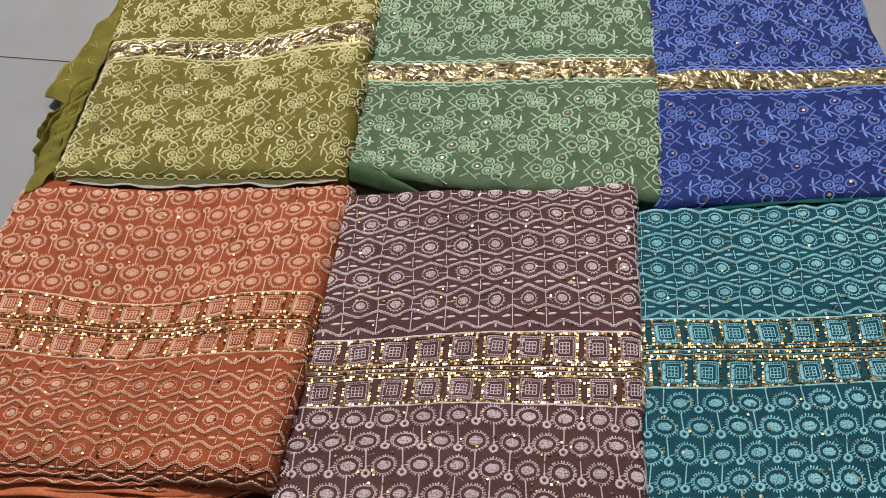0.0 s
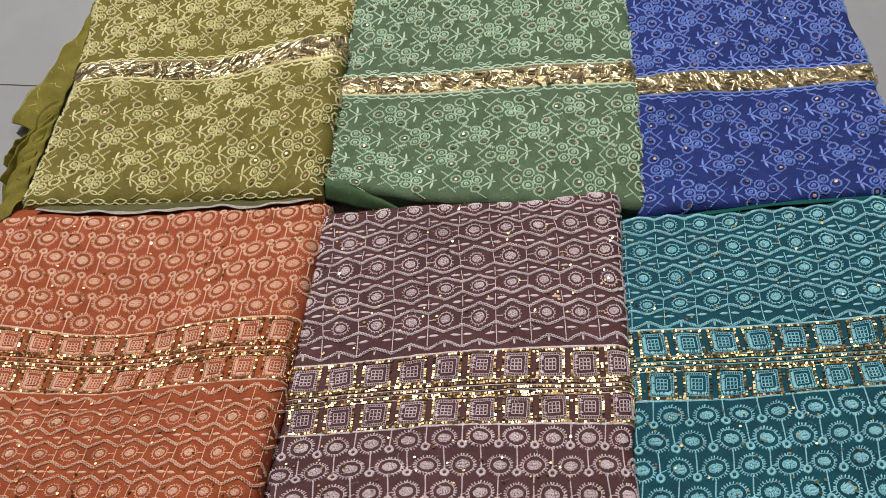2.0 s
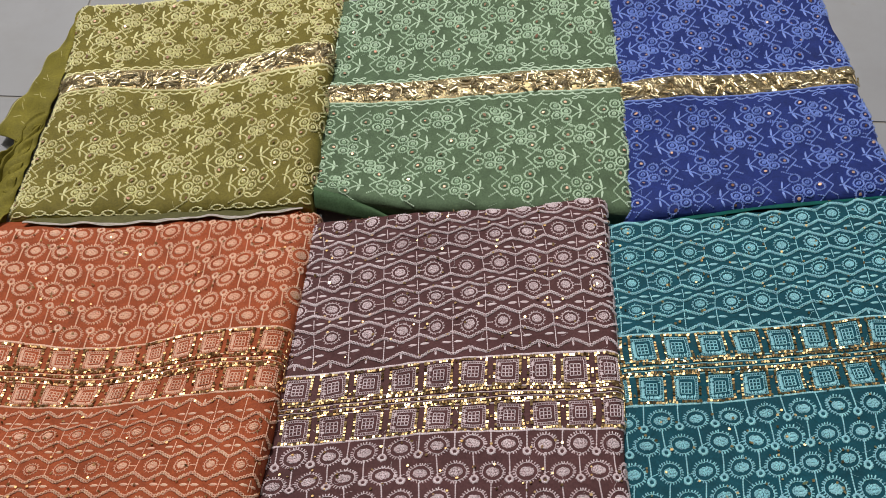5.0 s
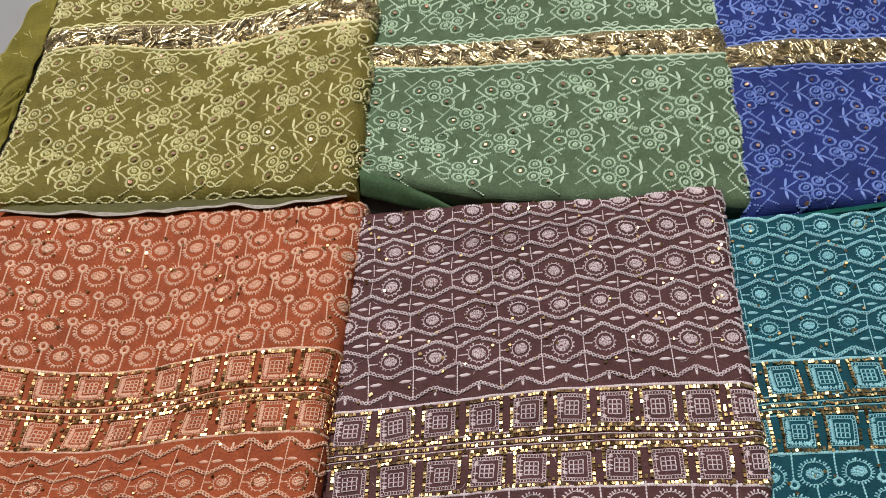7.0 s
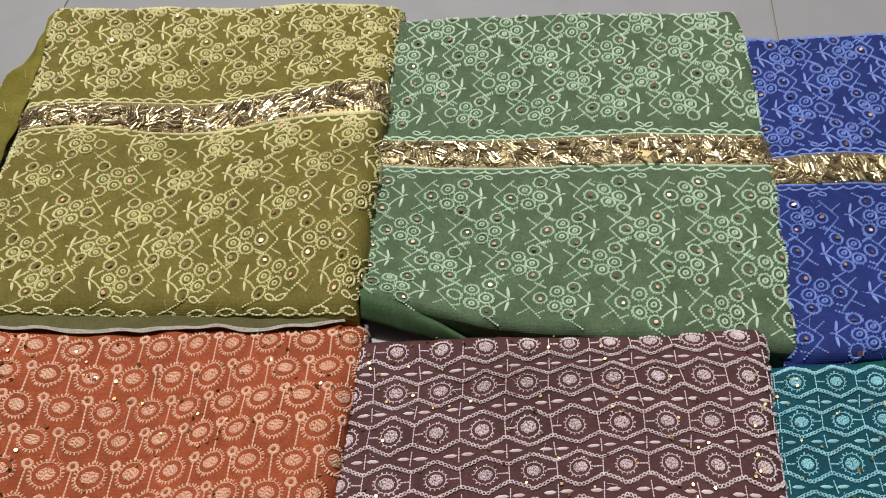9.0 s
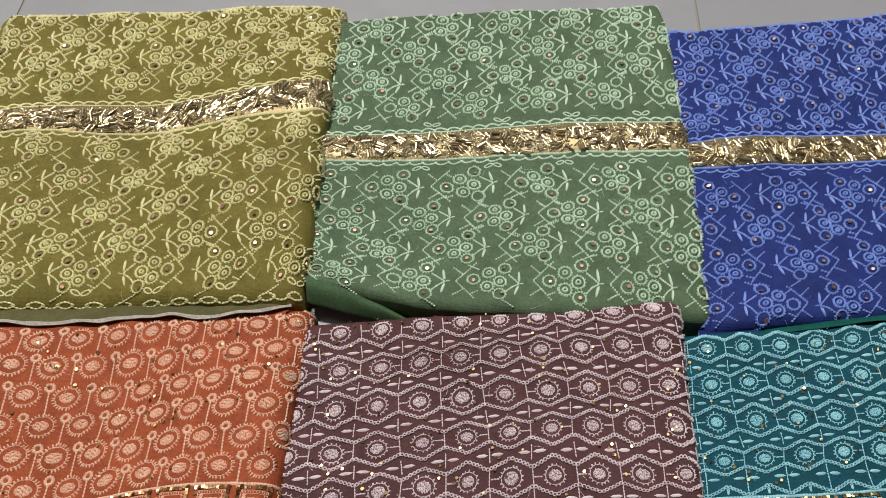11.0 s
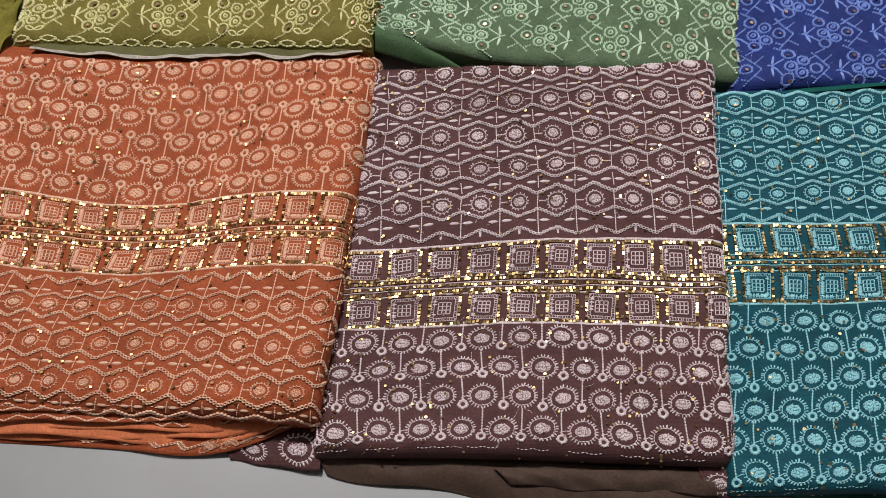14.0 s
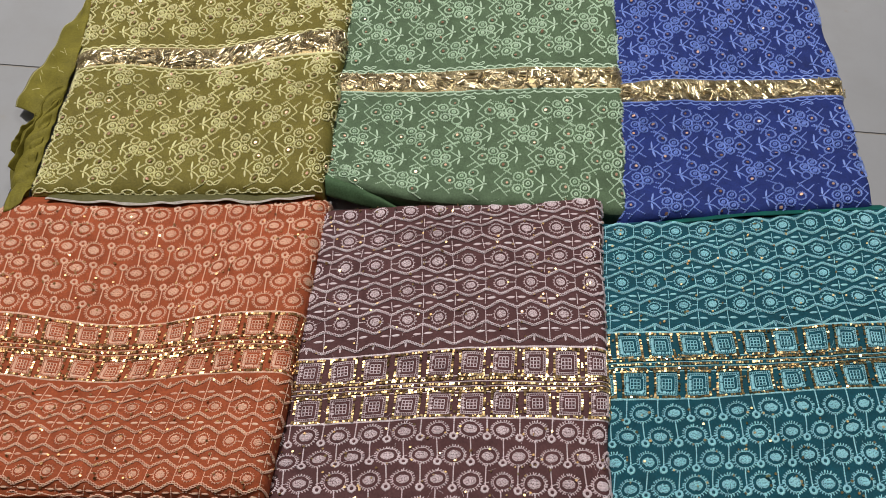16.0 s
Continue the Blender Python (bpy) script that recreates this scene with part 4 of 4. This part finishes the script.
# green: a plain roll of cloth out of its front fold
Rails([(-0.154, 0.862, 0.0225), (-0.10, 0.845, 0.0215), (-0.06, 0.826, 0.016), (-0.01, 0.806, 0.006)], [(-0.152, 0.828, 0.017), (-0.11, 0.820, 0.013), (-0.06, 0.807, 0.008), (-0.01, 0.797, 0.003)], 0.005, 0.0006, 1.2, 8).sheet(green_fabric, LINING["green"], "front_roll", "plain sage green roll of cloth at the fold")
Rails([(0.10, 0.815, 0.012), (0.20, 0.815, 0.012), (0.34, 0.815, 0.012)], [(0.10, 0.802, 0.008), (0.20, 0.803, 0.008), (0.345, 0.800, 0.010)], 0.001, 0.0006, 3, 9).sheet(green_fabric, LINING["green"], "inner_layer")

# blue: the under layer of its front fold
Rails([(0.325, 0.79, 0.014), (0.42, 0.795, 0.014), (0.55, 0.805, 0.013), (0.75, 0.82, 0.012)], [(0.318, 0.768, 0.021), (0.40, 0.777, 0.0215), (0.50, 0.792, 0.018), (0.75, 0.812, 0.014)], 0.0015, 0.0006, 2, 10).sheet(blue_fabric, LINING["blue"], "inner_layer", "darker blue under layer at the fold")

# teal: a plain selvedge along the far edge, and its lining in front
Rails([(0.40, 0.792, 0.014), (0.50, 0.802, 0.018), (0.62, 0.814, 0.019), (0.785, 0.832, 0.014)], [(0.40, 0.775, 0.0225), (0.50, 0.786, 0.0255), (0.62, 0.798, 0.0255), (0.782, 0.812, 0.0235)], 0.0015, 0.0005, 2, 11).sheet(teal_fabric, LINING["teal"], "selvedge", "plain teal selvedge without embroidery")
Rails([(0.33, 0.275, 0.010), (0.50, 0.272, 0.010), (0.77, 0.275, 0.010)], [(0.34, 0.258, 0.003), (0.44, 0.243, 0.002), (0.58, 0.232, 0.003), (0.77, 0.238, 0.003)], 0.003, 0.001, 2, 12).sheet(teal_fabric, LINING["teal"], "lining", "plain dark teal lining showing in front")

# orange: its far edge slipping down under the olive bundle, and the stacked folds under its front edge
Rails([(-0.665, 0.815, 0.0155), (-0.52, 0.817, 0.0155), (-0.40, 0.820, 0.0155), (-0.28, 0.826, 0.0155), (-0.160, 0.835, 0.015)], [(-0.668, 0.775, 0.0215), (-0.52, 0.768, 0.0215), (-0.40, 0.770, 0.0215), (-0.28, 0.780, 0.0215), (-0.160, 0.796, 0.0215)], 0.0036, 0.0004, 3.1, 19).sheet(orange_fabric, CLOTH["orange"], "far_fold", "rust cloth slipping under the olive bundle")
for i in range(6):
    y, z = 0.339 - 0.0054 * i, 0.0170 - 0.0024 * i
    sag = 0.0034 * math.sin(1.9 * i)
    out = [(-0.71, y - 0.004, z), (-0.60, y - 0.006 + sag, z - 0.001), (-0.50, y - 0.004 - sag, z + 0.0006), (-0.40, y - 0.006 - 0.5 * sag, z - 0.001), (-0.32, y - 0.003 - 0.001 * i, z), (-0.25, 0.334 - 0.0035 * i, z + 0.001 + 0.001 * i), (-0.205, 0.337 - 0.001 * i, 0.018 - 0.0008 * i)]
    layer = Rails([(x, 0.352, max(zz, 0.003) + 0.0012) for x, _, zz in out], out, 0.0014, 0.0011 + 0.0003 * (i % 3), 0.9 + 0.45 * i, 13 + 1.3 * i)
    layer.sheet(orange_fabric, LINING["orange"] if i > 2 else CLOTH["orange"], "folded_layer", "plain rust layer of the folded stack" if i > 2 else "embroidered rust layer of the folded stack", na=110)
    if i < 3:
        run = Stitches()
        run.cord([(layer.W * j / 40, layer.L * (0.80 + 0.17 * (j % 2))) for j in range(41)], 0.9 * MM, 0.6 * MM, 1.8 * MM)
        lay(layer, "layer_stitching", run, THREAD["orange"], orange_fabric, kind="stuff")
base_layer = Rails([(-0.71, 0.345, 0.004), (-0.45, 0.345, 0.004), (-0.32, 0.345, 0.006), (-0.24, 0.348, 0.012), (-0.185, 0.350, 0.014)], [(-0.71, 0.305, 0.0015), (-0.56, 0.303, 0.0015), (-0.43, 0.302, 0.002), (-0.345, 0.290, 0.002), (-0.27, 0.302, 0.008), (-0.195, 0.332, 0.016)], 0.0012, 0.0010, 2, 21)
base_layer.sheet(orange_fabric, CLOTH["orange"], "bottom_layer")
for k in range(3):
    lay(base_layer, "embroidered_flower", hex_flower(0.0225), THREAD["orange"], orange_fabric, base_layer.W * 0.66 + 0.0175 * k, base_layer.L * (0.80 - 0.03 * k))
run = Stitches()
for k in range(12):
    x = 0.012 + k * 0.0225
    chain(run, x, base_layer.L - 0.004, x + 0.0112, base_layer.L - 0.0085, 2.15 * MM, 2.35 * MM)
    chain(run, x + 0.0112, base_layer.L - 0.0085, x + 0.0225, base_layer.L - 0.004, 2.15 * MM, 2.35 * MM)
lay(base_layer, "layer_stitching", run, THREAD["orange"], orange_fabric, kind="stuff")

# purple: plain brown lining spread on the floor in front
Rails([(-0.20, 0.300, 0.006), (-0.05, 0.295, 0.008), (0.10, 0.292, 0.008), (0.275, 0.290, 0.008)], [(-0.185, 0.276, 0.001), (-0.135, 0.266, 0.001), (-0.06, 0.262, 0.002), (0.02, 0.247, 0.002), (0.12, 0.236, 0.003), (0.21, 0.238, 0.003), (0.262, 0.252, 0.004)], 0.003, 0.0015, 1.6, 24).sheet(purple_fabric, LINING["purple"], "lining", "plain brown lining spread out in front", na=90, nb=24)
Rails([(0.0, 0.285, 0.012), (0.10, 0.284, 0.012), (0.20, 0.285, 0.012), (0.275, 0.285, 0.014)], [(0.02, 0.268, 0.009), (0.11, 0.262, 0.008), (0.19, 0.262, 0.008), (0.270, 0.258, 0.010)], 0.002, 0.001, 2.4, 25).sheet(purple_fabric, LINING["purple"], "lining_fold", "brown lining gathered into a fold")

side_layer = Rails([(-0.300, 0.312, 0.004), (-0.26, 0.320, 0.006), (-0.18, 0.335, 0.009)], [(-0.290, 0.290, 0.0012), (-0.24, 0.283, 0.002), (-0.185, 0.278, 0.007)], 0.0015, 0.0006, 1.5, 26)
side_layer.sheet(purple_fabric, CLOTH["purple"], "under_layer", "embroidered mauve layer slid out below the neighbouring bundle", na=40)
for k in range(3):
    lay(side_layer, "embroidered_medallion", medallion(0.0256), THREAD["purple"], purple_fabric, 0.020 + 0.024 * k, side_layer.L * (0.5 + 0.06 * k))
corner = Rails([(0.232, 0.290, 0.014), (0.275, 0.290, 0.015)], [(0.240, 0.262, 0.010), (0.271, 0.255, 0.009)], 0.002, 0.0005, 1, 27)
corner.sheet(purple_fabric, CLOTH["purple"], "front_corner", na=20)
lay(corner, "embroidered_flower", hex_flower(0.0256), THREAD["purple"], purple_fabric, corner.W * 0.55, corner.L * 0.6)


# ---- a crumb on the floor ----
def crumb():
    bm = bmesh.new()
    bmesh.ops.create_icosphere(bm, subdivisions=1, radius=0.0011)
    rnd = random.Random(61)
    for v in bm.verts:
        v.co = Vector((v.co.x * rnd.uniform(0.7, 1.3), v.co.y * rnd.uniform(0.7, 1.2), max(-0.0005, v.co.z * 0.6)))
    me = bpy.data.meshes.new("crumb")
    bm.to_mesh(me)
    bm.free()
    me.materials.append(plain_material("dark_crumb", (0.02, 0.02, 0.025), 0.8))
    ob = new("crumb", me)
    ob.location = (0.514, 0.775, 0.0006)
    tagged(ob, "tiny dark crumb lying on the pale tiles", "crumb")


crumb()


# ---- floor tiles ----
def floor_tiles():
    half, j = TILE_SIZE / 2 - 0.0007, 0.0006
    ring = [(-half, -half, -0.004), (half, -half, -0.004), (half, half, -0.004), (-half, half, -0.004)]
    top = [(-half + j, -half + j, 0), (half - j, -half + j, 0), (half - j, half - j, 0), (-half + j, half - j, 0)]
    me = bpy.data.meshes.new("tile")
    me.from_pydata(ring + top, [], [(4, 5, 6, 7)] + [(k, (k + 1) % 4, 4 + (k + 1) % 4, 4 + k) for k in range(4)])
    me.materials.append(TILE)
    m0 = pose(*TILE_AT, 0, 0, 0, TILE_TURN)
    for i in range(-6, 6):
        for k in range(-6, 6):
            m = m0 @ pose((i + 0.5) * TILE_SIZE, (k + 0.5) * TILE_SIZE, 0)
            if abs(m.translation.x) < 2.4 and -2.0 < m.translation.y < 3.0:
                t = new("tile", me)
                t.parent = floor
                t.matrix_basis = m


floor_tiles()
